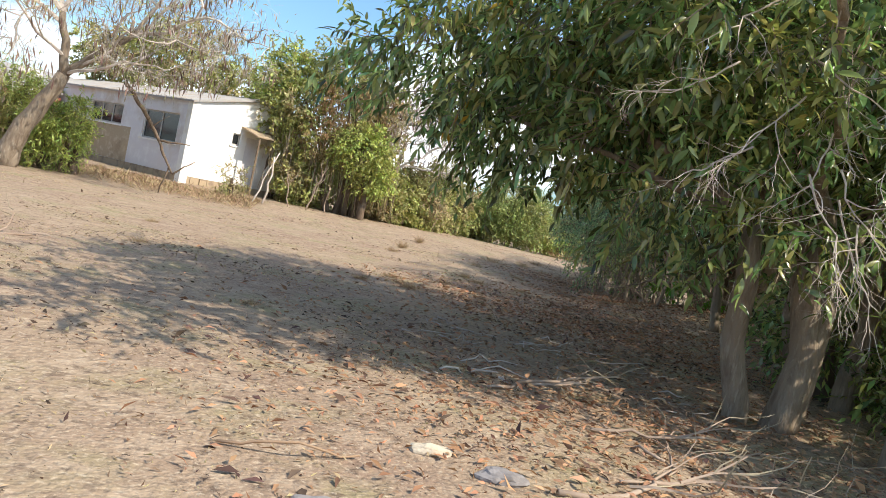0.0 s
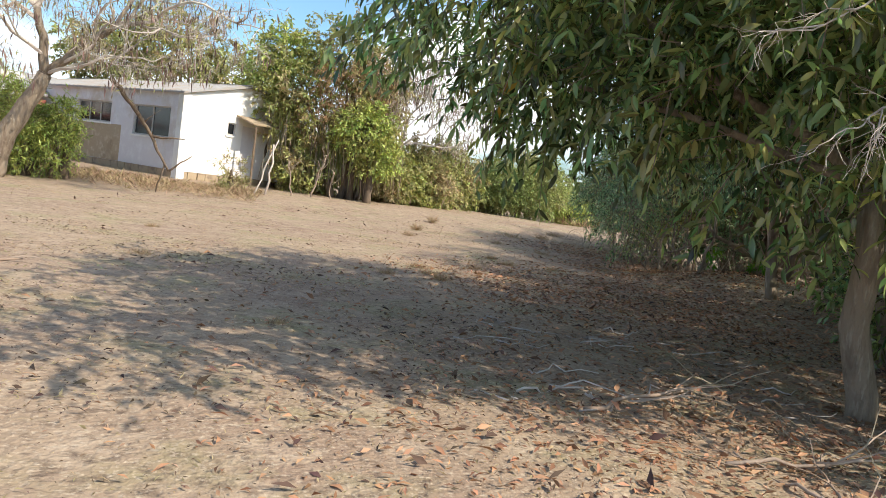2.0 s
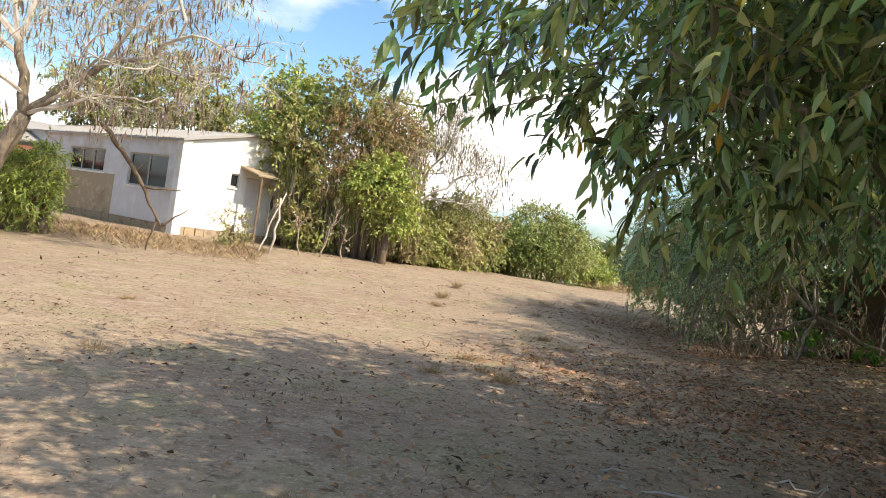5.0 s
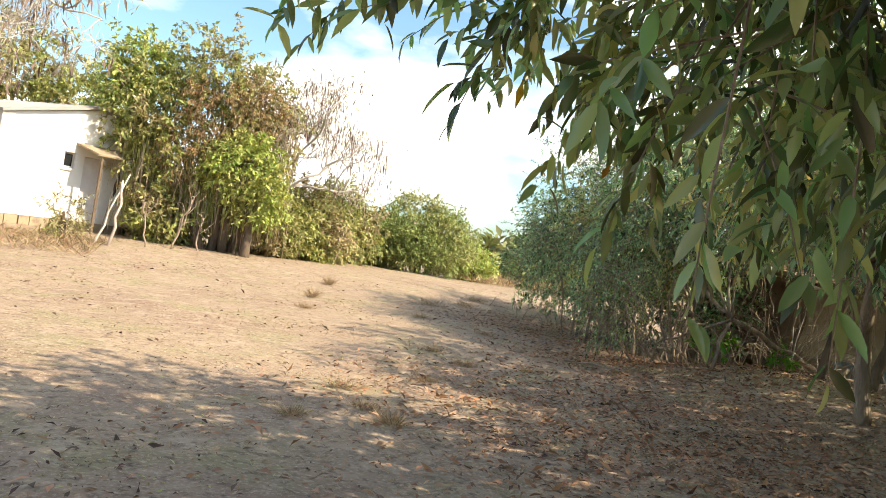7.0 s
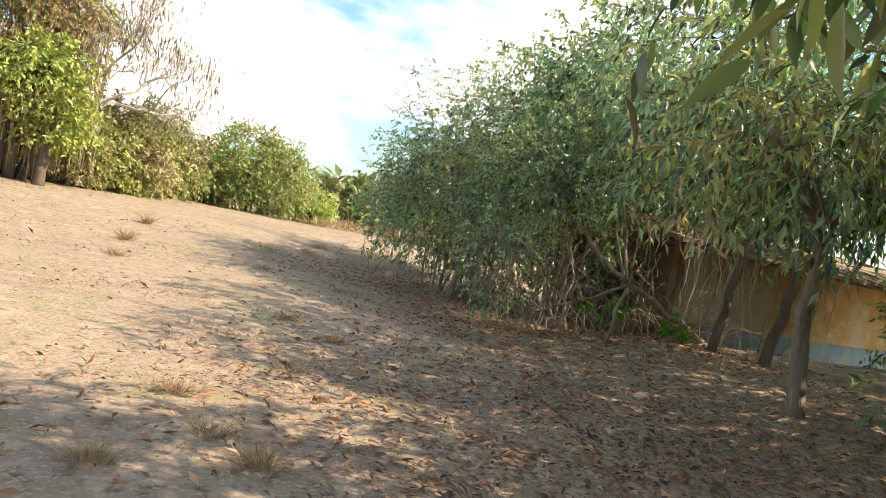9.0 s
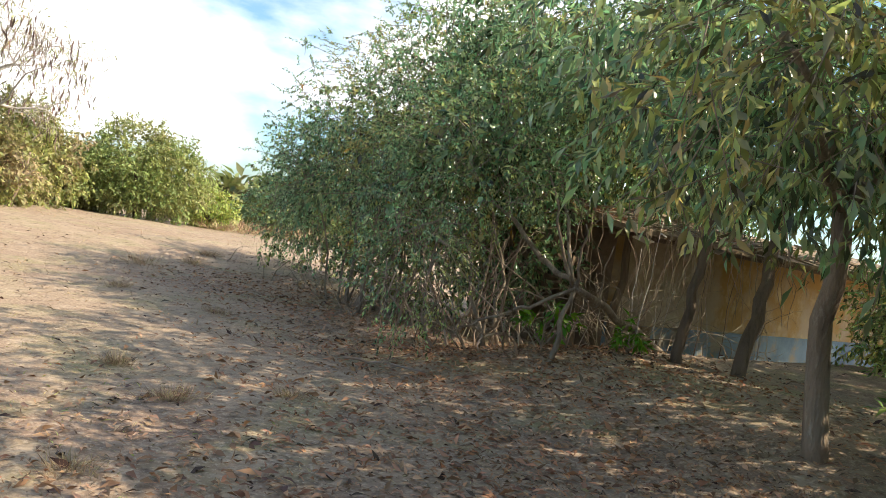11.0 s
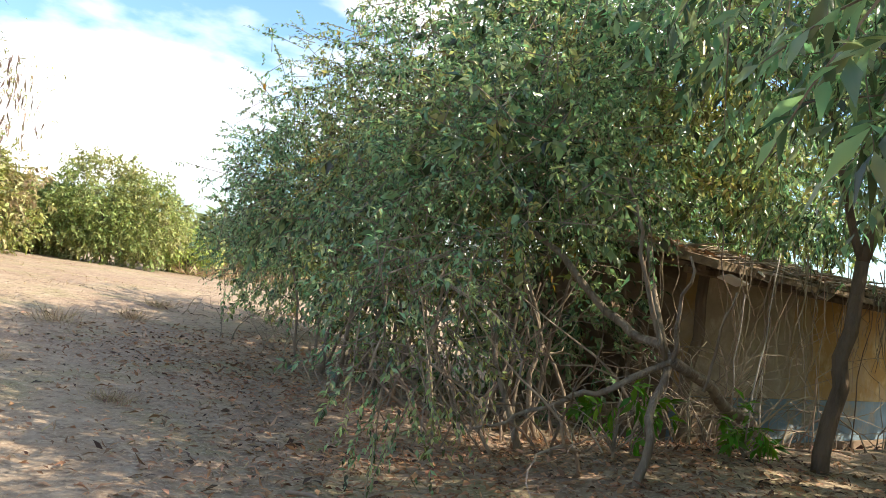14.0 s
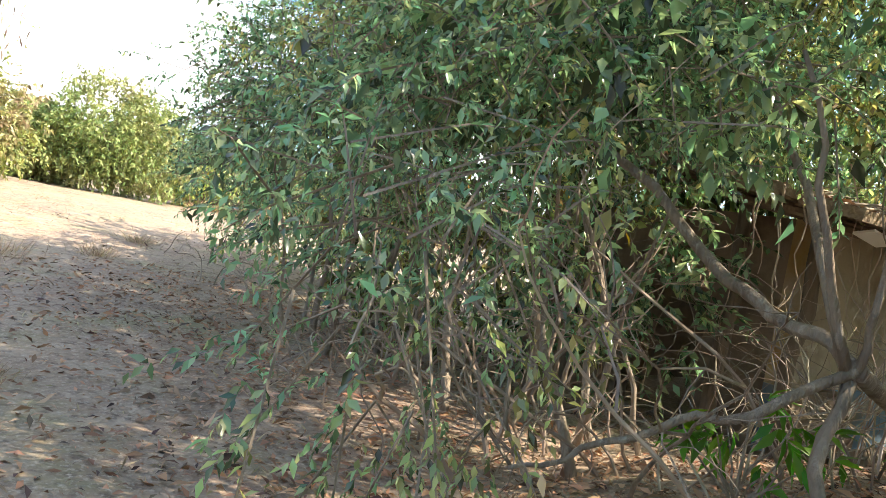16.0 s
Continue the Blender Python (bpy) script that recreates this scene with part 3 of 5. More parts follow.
def wide_bush():
    trunk = [((7.75, 17.3, 0.2), (8.09, 17.4, 1.1), 0.036, 0.028), ((8.09, 17.4, 1.1), (7.6, 17.6, 2.4), 0.024, 0.01), ((8.09, 17.4, 1.1), (8.7, 18.8, 3.0), 0.03, 0.012)]
    rnd = random.Random(5)
    for i in range(26):
        x, y = rnd.uniform(8.1, 9.9), rnd.uniform(18.6, 24)
        trunk.append(((x, y, float(ground_z(x, y)) - 0.05), (x + rnd.uniform(-0.5, 0.9), y + rnd.uniform(-0.8, 0.8), rnd.uniform(1.6, 2.4)), rnd.uniform(0.018, 0.045), 0.01))
    lobes = [((8.7, 20.6, 3.3), (2.0, 2.1, 2.0)), ((9.2, 23.8, 2.8), (2.1, 2.6, 2.3)), ((10.8, 28.0, 1.9), (2.2, 3.0, 1.9)), ((9.8, 19.4, 4.7), (2.2, 1.7, 1.4)), ((7.4, 18.6, 2.4), (1.3, 1.1, 1.1)), ((10.8, 21.8, 4.9), (2.1, 2.2, 1.6)), ((7.7, 22.6, 2.15), (1.15, 1.6, 0.95)), ((9.3, 17.9, 3.7), (1.9, 1.1, 1.1)), ((12.0, 19.8, 4.6), (2.2, 1.6, 1.3)), ((7.9, 20.0, 2.55), (1.3, 1.4, 1.0)), ((10.0, 20.8, 1.5), (0.8, 1.3, 1.2)), ((12.6, 20.8, 3.3), (2.0, 1.3, 0.8)), ((15.0, 20.6, 3.5), (2.0, 1.3, 1.0)), ((9.6, 22.8, 0.9), (1.4, 1.8, 0.8))]
    near, rear = [lobes[i] for i in (0, 1, 4, 6, 7, 9)], [lobes[i] for i in (2, 3, 5, 8, 10, 11, 12, 13)]
    low = [((6.15, 17.95, 1.15), (0.62, 0.6, 0.65)), ((6.65, 18.7, 1.8), (0.8, 0.8, 0.65)), ((8.2, 25.3, 1.55), (0.9, 1.5, 0.7)), ((7.0, 19.9, 2.0), (0.8, 1.0, 0.6))]
    return tree("wide_bush", (7.75, 17.3), trunk,
                [("crown", near, 38, LEAF_B, 0.057, dict(count=19, spread=0.28, aspect=0.42, droop=0.25, shoots=dict(seed=6.0, gap=-0.36, low=-0.5, shell=(0.64, 1.03), rough=0.3))),
                 ("rear_crown", rear, 15, LEAF_B, 0.11, dict(plain=True, count=15, spread=0.36, aspect=0.5, droop=0.3, shoots=dict(seed=6.6, gap=-0.3, shell=(0.4, 1.04), rough=0.3))),
                 ("inner_leaves", near, 5, LEAF_B, 0.13, dict(plain=True, count=14, spread=0.5, aspect=0.5, shoots=dict(seed=8.0, gap=-0.5, low=-0.5, shell=(0.2, 0.7)))),
                 ("skirt", low, 30, LEAF_B, 0.055, dict(count=17, spread=0.36, aspect=0.4, droop=0.4, shoots=dict(seed=7.0, gap=-0.25))),
                 ("yellowing_leaves", lobes[:2], 0.4, LEAF_YELLOW, 0.1, dict(count=4, spread=0.3, aspect=0.34, label="few yellow leaves"))],
                "wide grey-green bush with tangled stems overhanging the field", "bush", bark=BARK)


def bush_branches(seed):
    """Bare crooked branches that reach out through the bush towards the field."""
    rnd = random.Random(seed)
    for _ in range(16):
        x, y = rnd.uniform(7.4, 8.8), rnd.uniform(17.6, 20.4)
        root = thing("dead_branch", on_ground(x, y), "bare pale dead branch reaching out of the bush", "branch", "dead branches in the bush")
        geo, tips = Geo(), []
        spray(geo, on_ground(x, y, -0.03), (rnd.uniform(-0.8, 0.0), rnd.uniform(-0.7, 0.3), rnd.uniform(0.7, 1.3)), rnd.uniform(0.9, 1.3), rnd.uniform(0.012, 0.02), 3, tips, rnd, 2, 0.02, 0.55)
        tagged(part("branch_work", geo.mesh("branch_work", TWIG if rnd.random() < 0.6 else BARK), root), kind="stuff")
        settle(root)


big_tree()
hut_tree()
wide_bush()
bush_branches(23)


def shade_trees():
    """Trees added round the hut yard to shade it and close the sky."""
    for at, lobes, s in (((8.4, 9.4), [((8.2, 9.0, 4.0), (2.5, 2.4, 1.8)), ((9.6, 11.6, 4.0), (2.3, 2.2, 1.7)), ((7.4, 11.2, 3.8), (1.5, 1.6, 1.2)), ((8.2, 6.6, 3.6), (2.2, 2.0, 1.7)), ((9.0, 9.6, 2.2), (1.6, 1.5, 1.0))], 2.2),
                         ((12.6, 14.6), [((11.8, 14.4, 3.9), (2.1, 1.7, 1.4)), ((15.0, 17.1, 4.4), (2.2, 1.5, 1.4)), ((17.6, 17.4, 4.3), (2.4, 1.6, 1.5)), ((12.6, 12.2, 3.6), (2.2, 2.0, 1.8)), ((14.8, 13.6, 3.8), (2.0, 1.8, 1.5)), ((17.0, 15.0, 3.8), (2.0, 1.8, 1.5))], 3.4),
                         ((13.2, 24.0), [((12.6, 23.6, 3.6), (2.6, 2.0, 2.2)), ((15.8, 24.0, 3.8), (2.4, 2.0, 2.2)), ((18.8, 24.0, 3.8), (2.2, 2.0, 2.2)), ((13.6, 25.2, 5.0), (2.2, 1.8, 1.4))], 5.3),
                         ((11.6, 6.0), [((11.4, 6.0, 3.6), (2.4, 2.4, 2.2)), ((12.8, 9.0, 3.2), (2.2, 2.2, 2.0))], 4.6)):
        z = float(ground_z(*at))
        trunk = [((at[0], at[1], z - 0.1), (at[0] + 0.1, at[1] + 0.1, z + 2.2), 0.2, 0.14)] + [((at[0] + 0.1, at[1] + 0.1, z + 2.2), c, 0.1, 0.03) for c, _ in lobes]
        tree("added_shade_tree", at, trunk, [("crown", lobes, 12, LEAF_A, 0.21, dict(plain=True, count=10, spread=0.5, aspect=0.34, droop=0.5, shoots=dict(seed=s, gap=-0.4, shell=(0.35, 1.04))))],
             "broad dark green tree added to shade the hut yard", bark=BARK_DARK, group="trees round the hut yard")


shade_trees()


def lean_trunk(name, a, b, r0, r1, label, mat=BARK_DARK):
    root = thing(name, Vector(a), label, "tree", "leaning trunks by the hut")
    geo = Geo()
    limbs(geo, [(a, b, r0, r1), (b, (b[0] + 0.5, b[1] - 0.1, b[2] + 1.8), r1, 0.03), (b, (b[0] - 0.5, b[1] + 0.3, b[2] + 1.5), r1 * 0.7, 0.02)], seed=a[0])
    part("trunk", geo.mesh("trunk", mat, True), root)
    s, w = shoots([((b[0] + 0.1, b[1] - 0.3, b[2] + 1.9), (1.0, 0.8, 0.7))], 11, seed=a[0])
    foliage("crown", s, w, LEAF_B, 0.12, root, count=10, aspect=0.28)
    settle(root)


lean_trunk("leaning_tree", (9.75, 17.05, 0.25), (10.0, 17.05, 2.15), 0.075, 0.055, "thin dark leaning tree in front of the hut wall")
lean_trunk("leaning_tree", (10.15, 16.42, 0.25), (10.85, 16.62, 2.15), 0.095, 0.075, "thin dark leaning tree in front of the hut wall")

# a fallen limb and dry stems before the hut corner
root = thing("fallen_limb", Vector((8.98, 17.2, 0.6)), "bare broken limb propped on the bush stems", "branch")
for pname, a, b, r0, r1 in (("limb", (10.9, 18.15, 0.3), (8.09, 17.38, 1.15), 0.06, 0.042), ("upper_limb", (8.09, 17.38, 1.15), (8.25, 18.2, 1.42), 0.036, 0.036), ("upper_limb", (8.25, 18.2, 1.42), (8.0, 19.7, 2.5), 0.036, 0.02), ("side_limb", (8.09, 17.38, 1.15), (7.55, 17.9, 0.72), 0.026, 0.02), ("side_limb", (8.09, 17.38, 1.15), (7.9, 17.2, 1.9), 0.022, 0.009),
                            ("side_limb", (8.4, 17.3, 0.95), (8.2, 17.0, 1.7), 0.014, 0.006), ("broken_end", (7.55, 17.9, 0.72), (7.0, 18.2, 0.45), 0.02, 0.009)):
    geo = Geo()
    geo.tube(wander(Vector(a), Vector(b), 8, 0.10, a[0] * 3 + b[2]), taper(r0, r1, 9), 7)
    part(pname, geo.mesh(pname, BARK, True), root)
settle(root)


def dry_stems(name, x0, y0, x1, y1, n, h, label, seed):
    rnd = random.Random(seed)
    geo, tips = Geo(), []
    for _ in range(n):
        x, y = rnd.uniform(x0, x1), rnd.uniform(y0, y1)
        spray(geo, on_ground(x, y, -0.03), (rnd.gauss(0, 0.35), rnd.gauss(0, 0.35), 1), h * rnd.uniform(0.4, 0.75), rnd.uniform(0.005, 0.012), 2, tips, rnd, 2, -0.06, 0.6)
    tagged(new(name, geo.mesh(name, TWIG)), label, "brush", kind="stuff")


dry_stems("dry_undergrowth", 8.2, 17.8, 11.0, 19.0, 44, 1.3, "tangle of bare stems and vines before the hut", 4)
dry_stems("dry_undergrowth", 7.2, 18.8, 9.6, 22.5, 48, 1.2, "tangle of bare stems under the bush", 5)
dry_stems("dry_undergrowth", 10.4, 17.6, 14.0, 19.2, 18, 1.4, "tangle of bare stems and vines before the hut", 6)
dry_stems("dry_undergrowth", 8.0, 23, 9.6, 29, 30, 0.9, "bare stems under the bush", 8)


def hanging_vines(n, seed):
    rnd = random.Random(seed)
    geo = Geo()
    for _ in range(n):
        x, y = rnd.uniform(9.8, 15.5), rnd.uniform(18.3, 19.5)
        a = Vector((x, y, rnd.uniform(2.0, 2.6)))
        b = Vector((x + rnd.uniform(-0.5, 0.4), y + rnd.uniform(-0.2, 0.1), rnd.uniform(0.6, 1.6)))
        geo.tube(wander(a, b, 8, 0.08, rnd.uniform(0, 50)), taper(0.009, 0.004, 9), 4)
    tagged(new("hanging_vines", geo.mesh("hanging_vines", TWIG)), "dry pale vines hanging from the hut eave", "vine", kind="stuff")


hanging_vines(60, 3)

rnd = random.Random(44)
for q in range(11):
    x, y = rnd.uniform(9.2, 13.6), rnd.uniform(17.7, 19.2)
    root = thing("dead_sapling", on_ground(x, y), "thin dead upright sapling before the hut wall", "sapling", "dead saplings by the hut")
    geo = Geo()
    geo.tube(wander(on_ground(x, y, -0.03), (x + rnd.gauss(0, 0.45), y + rnd.gauss(0, 0.08), rnd.uniform(0.9, 2.2)), 7, 0.05, q * 1.9), taper(rnd.uniform(0.006, 0.013), 0.004, 8), 5)
    part("shaft", geo.mesh("shaft", PALE_TWIG if q % 3 else BARK_DARK, True), root)
    settle(root)


def sapling(x, y, h, label):
    root = thing("sapling", on_ground(x, y), label, "plant", "green saplings by the hut")
    geo = Geo()
    o = on_ground(x, y)
    n = 9
    starts, ways = [], []
    for i in range(n):
        a = i * 2.4
        tip = o + Vector((math.cos(a) * h * 0.55, math.sin(a) * h * 0.55, h * (0.5 + 0.06 * i)))
        geo = Geo()
        geo.tube(wander(o + Vector((0, 0, h * 0.1)), tip, 4, 0.05, i), taper(0.009, 0.004, 5), 4)
        part("side_stem", geo.mesh("side_stem", BARK), root)
        starts.append(tip - Vector((math.cos(a), math.sin(a), 0)) * h * 0.3)
        ways.append((math.cos(a), math.sin(a), -0.1))
    geo = Geo()
    geo.tube([o - Vector((0, 0, 0.03)), o + Vector((0, 0, h * 0.9))], [0.014, 0.006], 5)
    part("stem", geo.mesh("stem", BARK), root)
    foliage("leaves", np.array(starts), np.array(ways), LEAF_BRIGHT, 0.15, root, count=13, spread=h * 0.45, aspect=0.33, droop=0.3)
    settle(root)


sapling(8.15, 17.85, 0.6, "bright green leafy sapling in the shade by the hut corner")
sapling(9.26, 17.44, 0.34, "small bright green seedling beside the fallen limb")


# ---- the hut ----
def wall_with_holes(geo, origin, along, length, thick, z0, z1, holes=()):
    """A wall that runs from origin along a level direction, with openings (from, to, bottom, top)."""
    along = Vector((*along, 0)).normalized()
    m = Matrix.Translation((origin[0], origin[1], 0)) @ along.to_track_quat("X", "Z").to_matrix().to_4x4()
    us = sorted({0.0, length, *[h[0] for h in holes], *[h[1] for h in holes]})
    zs = sorted({z0, z1, *[h[2] for h in holes], *[h[3] for h in holes]})
    zs = [z for z in zs if z0 <= z <= z1]

    def solid(i, j):
        if not (0 <= i < len(us) - 1 and 0 <= j < len(zs) - 1):
            return False
        u, z = (us[i] + us[i + 1]) / 2, (zs[j] + zs[j + 1]) / 2
        return not any(h[0] < u < h[1] and h[2] < z < h[3] for h in holes)

    verts = [m @ Vector((u, v, z)) for v in (0, thick) for u in us for z in zs]
    nz, back = len(zs), len(us) * len(zs)
    faces = []
    for i in range(len(us) - 1):
        for j in range(len(zs) - 1):
            if not solid(i, j):
                continue
            q = (i * nz + j, (i + 1) * nz + j, (i + 1) * nz + j + 1, i * nz + j + 1)
            faces += [q, tuple(back + k for k in reversed(q))]
            for (p, r), out in (((q[0], q[1]), (i, j - 1)), ((q[1], q[2]), (i + 1, j)), ((q[2], q[3]), (i, j + 1)), ((q[3], q[0]), (i - 1, j))):
                if not solid(*out):
                    faces.append((r, p, back + p, back + r))
    geo.add(verts, faces)
    return m


# the hut is drawn about its corner post, then stood in its place
HUT_SHIFT = Vector((1.6, 1.2, -0.06))


def hut():
    root = thing("hut", Vector((10.1, 18.6, 0.3)), "abandoned mud hut with ochre walls and faded blue base", "hut")
    along = (0.995, 0.06)
    for name, mat, lo, hi, t, lab in (("wall", OCHRE, 0.55, 2.16, 0.22, "ochre painted wall"), ("painted_band", BLUE, -0.10, 0.547, 0.235, "faded blue painted band"), ("plinth", MUD, -0.4, -0.103, 0.28, "bare mud plinth")):
        geo = Geo()
        wall_with_holes(geo, (10.1, 18.6 - (t - 0.22)), along, 14.0, t, lo, hi)
        part(name, geo.mesh(name, mat), root, lab)
    geo = Geo()
    wall_with_holes(geo, (10.1, 18.588), along, 2.5, 0.011, 0.555, 2.15)
    part("plaster_patch", geo.mesh("plaster_patch", PALE_MUD), root, "pale worn plaster beside the corner post")
    # the plaster has fallen from the foot of the corner, where rough courses of mud show
    rnd = random.Random(19)
    for row in range(4):
        u = 0.0
        while u < 1.5 - 0.2 * row:
            w = rnd.uniform(0.28, 0.5)
            geo = Geo()
            geo.box(pose(10.1 + u + w / 2, 18.56 + 0.06 * u - 0.02 * (3 - row) + rnd.uniform(-0.02, 0.02), -0.38 + row * 0.235, rnd.gauss(0, 2), rnd.gauss(0, 2), 3.4 + rnd.gauss(0, 3)), (w - 0.02, 0.1, 0.22))
            part("mud_block", geo.mesh("mud_block", MUD), root)
            u += w
    geo = Geo()
    wall_with_holes(geo, (10.32, 18.84), (-0.06, 0.995), 3.4, 0.22, -0.4, 2.16, [(0.75, 1.75, -0.3, 1.6)])
    part("side_wall", geo.mesh("side_wall", MUD), root, "bare side wall with a dark doorway")
    geo = Geo()
    wall_with_holes(geo, (10.3, 22.3), along, 13.8, 0.22, -0.4, 2.16)
    wall_with_holes(geo, (24.1, 19.7), (-0.06, 0.995), 3.1, 0.22, -0.4, 2.16)
    part("rear_wall", geo.mesh("rear_wall", MUD), root)
    for k, (x, y) in enumerate(((9.98, 18.52), (9.35, 18.9), (9.2, 20.6))):
        geo = Geo()
        geo.tube(wander((x, y, -0.45), (x + 0.05, y, 2.2), 6, 0.06, k), taper(0.08, 0.065, 7), 8)
        part("post", geo.mesh("post", WOOD, True), root, "rough dark timber post")
    # roof: layered strips of thatch, sagging towards the eave
    geo = Geo()
    rnd = random.Random(12)
    for row in range(9):
        y = 17.8 + row * 0.42
        z = 2.12 + row * 0.075
        x = 8.9
        while x < 24.6:
            w = rnd.uniform(0.4, 1.1)
            m = pose(x + w / 2, y + rnd.uniform(-0.12, 0.08), z + rnd.uniform(-0.03, 0.03), 10 + rnd.gauss(0, 2), rnd.gauss(0, 2.5), rnd.gauss(0, 3))
            geo = Geo()
            geo.box(m, (w + 0.05, 0.55, rnd.uniform(0.05, 0.1)))
            part("thatch_strip", geo.mesh("thatch_strip", THATCH), root, "sagging weathered thatch")
            x += w
    for k in range(17):
        geo = Geo()
        x = 9.2 + k * 0.95
        geo.tube([(x, 17.95, 2.10), (x + 0.02, 20.2, 2.42)], [0.04, 0.04], 6)
        part("rafter", geo.mesh("rafter", WOOD), root, "dark pole rafter")
    for y, z in ((18.05, 2.07), (18.72, 2.2)):
        geo = Geo()
        geo.tube([(9.0, y, z), (24.4, y + 0.5, z)], [0.045, 0.045], 6)
        part("purlin", geo.mesh("purlin", WOOD), root)
    geo = Geo()
    geo.box(pose(9.75, 17.7, 2.14, 20, 8, 20), (0.46, 0.32, 0.02))
    part("roof_scrap", geo.mesh("roof_scrap", WHITEWASH), root, "pale broken scrap at the eave")
    geo = Geo()
    geo.box(pose(9.4, 17.7, 2.0, -10, 14, -15), (0.28, 0.2, 0.02))
    part("roof_scrap", geo.mesh("roof_scrap", WHITEWASH), root, "pale broken scrap at the eave")
    geo = Geo()
    geo.box(pose(11.35, 17.66, 2.05, 20, -18, 12), (0.3, 0.12, 0.02))
    part("roof_scrap", geo.mesh("roof_scrap", WHITEWASH), root, "pale broken scrap at the eave")
    settle(root)
    root.location += HUT_SHIFT


hut()


def debris(n, seed):
    rnd = random.Random(seed)
    geo = Geo()
    for _ in range(n):
        x, y = rnd.uniform(9.0, 14.5), rnd.uniform(17.55, 19.6)
        z = 2.26 + (y - 18.0) * 0.18
        a = rnd.gauss(0.3, 0.6)
        l = rnd.uniform(0.25, 0.9)
        x, y, z = x + HUT_SHIFT.x, y + HUT_SHIFT.y, z + HUT_SHIFT.z
        geo.tube([(x, y, z), (x + math.cos(a) * l * 0.5, y + math.sin(a) * l * 0.5, z + 0.05), (x + math.cos(a) * l, y + math.sin(a) * l, z + rnd.uniform(-0.05, 0.08))], [0.012, 0.01, 0.006], 4)
    tagged(new("roof_twigs", geo.mesh("roof_twigs", TWIG)), "dead twigs lying on the thatch roof", "twigs", kind="stuff")


debris(330, 8)
rx, ry = rng.uniform(9, 14, 2200), rng.uniform(17.85, 19.8, 2200)
a = rng.uniform(0, 6.28, 2200)
v, f = blades(np.stack([rx + HUT_SHIFT.x, ry + HUT_SHIFT.y, 2.21 + (ry - 18.0) * 0.18], -1), np.stack([np.cos(a), np.sin(a), rng.normal(0.1, 0.2, 2200)], -1), 0.1, 0.04, 0.1)
tagged(new("roof_leaf_litter", triangles("roof_leaf_litter", v, f, LITTER)), "brown dead leaves lying on the thatch roof", "leaf litter", kind="stuff")


# ---- the house ----
HC = Vector((-6.35, 31.6))
HL, HR = Vector((-0.70, 0.714)).normalized(), Vector((0.714, 0.70)).normalized()


def at_wall(d, n_out, u, z, out=0.0):
    p = HC + d * u + n_out * out
    return Vector((p.x, p.y, z))


def window(root, d, n_out, u0, u1, z0, z1, bars=2, name="window"):
    w = new(name)
    w.parent = root
    mid = at_wall(d, n_out, (u0 + u1) / 2, z0, -0.1)
    m = Matrix.Translation(mid) @ Vector((*d, 0)).to_track_quat("X", "Z").to_matrix().to_4x4()
    geo = Geo()
    width, height = u1 - u0, z1 - z0
    for k in range(bars + 1):
        geo.box(m @ Matrix.Translation((-width / 2 + 0.03 + k * (width - 0.06) / bars, 0, 0)), (0.06, 0.07, height))
    for z in (0, height - 0.06):
        geo.box(m @ Matrix.Translation((0, 0.002, z)), (width - 0.004, 0.06, 0.06))
    part("window_frame", geo.mesh("window_frame", FRAME), w, "grey window frame")
    for k in range(bars):
        geo = Geo()
        pw = (width - 0.06) / bars
        geo.box(m @ Matrix.Translation((-width / 2 + 0.03 + (k + 0.5) * pw, 0.0, 0.06)), (pw - 0.06, 0.012, height - 0.12))
        part("pane", geo.mesh("pane", DARK), w)
    geo = Geo()
    geo.box(m @ Matrix.Translation((0, 0, -0.07)), (width + 0.2, 0.3, 0.068))
    part("window_sill", geo.mesh("window_sill", WHITEWASH), w)


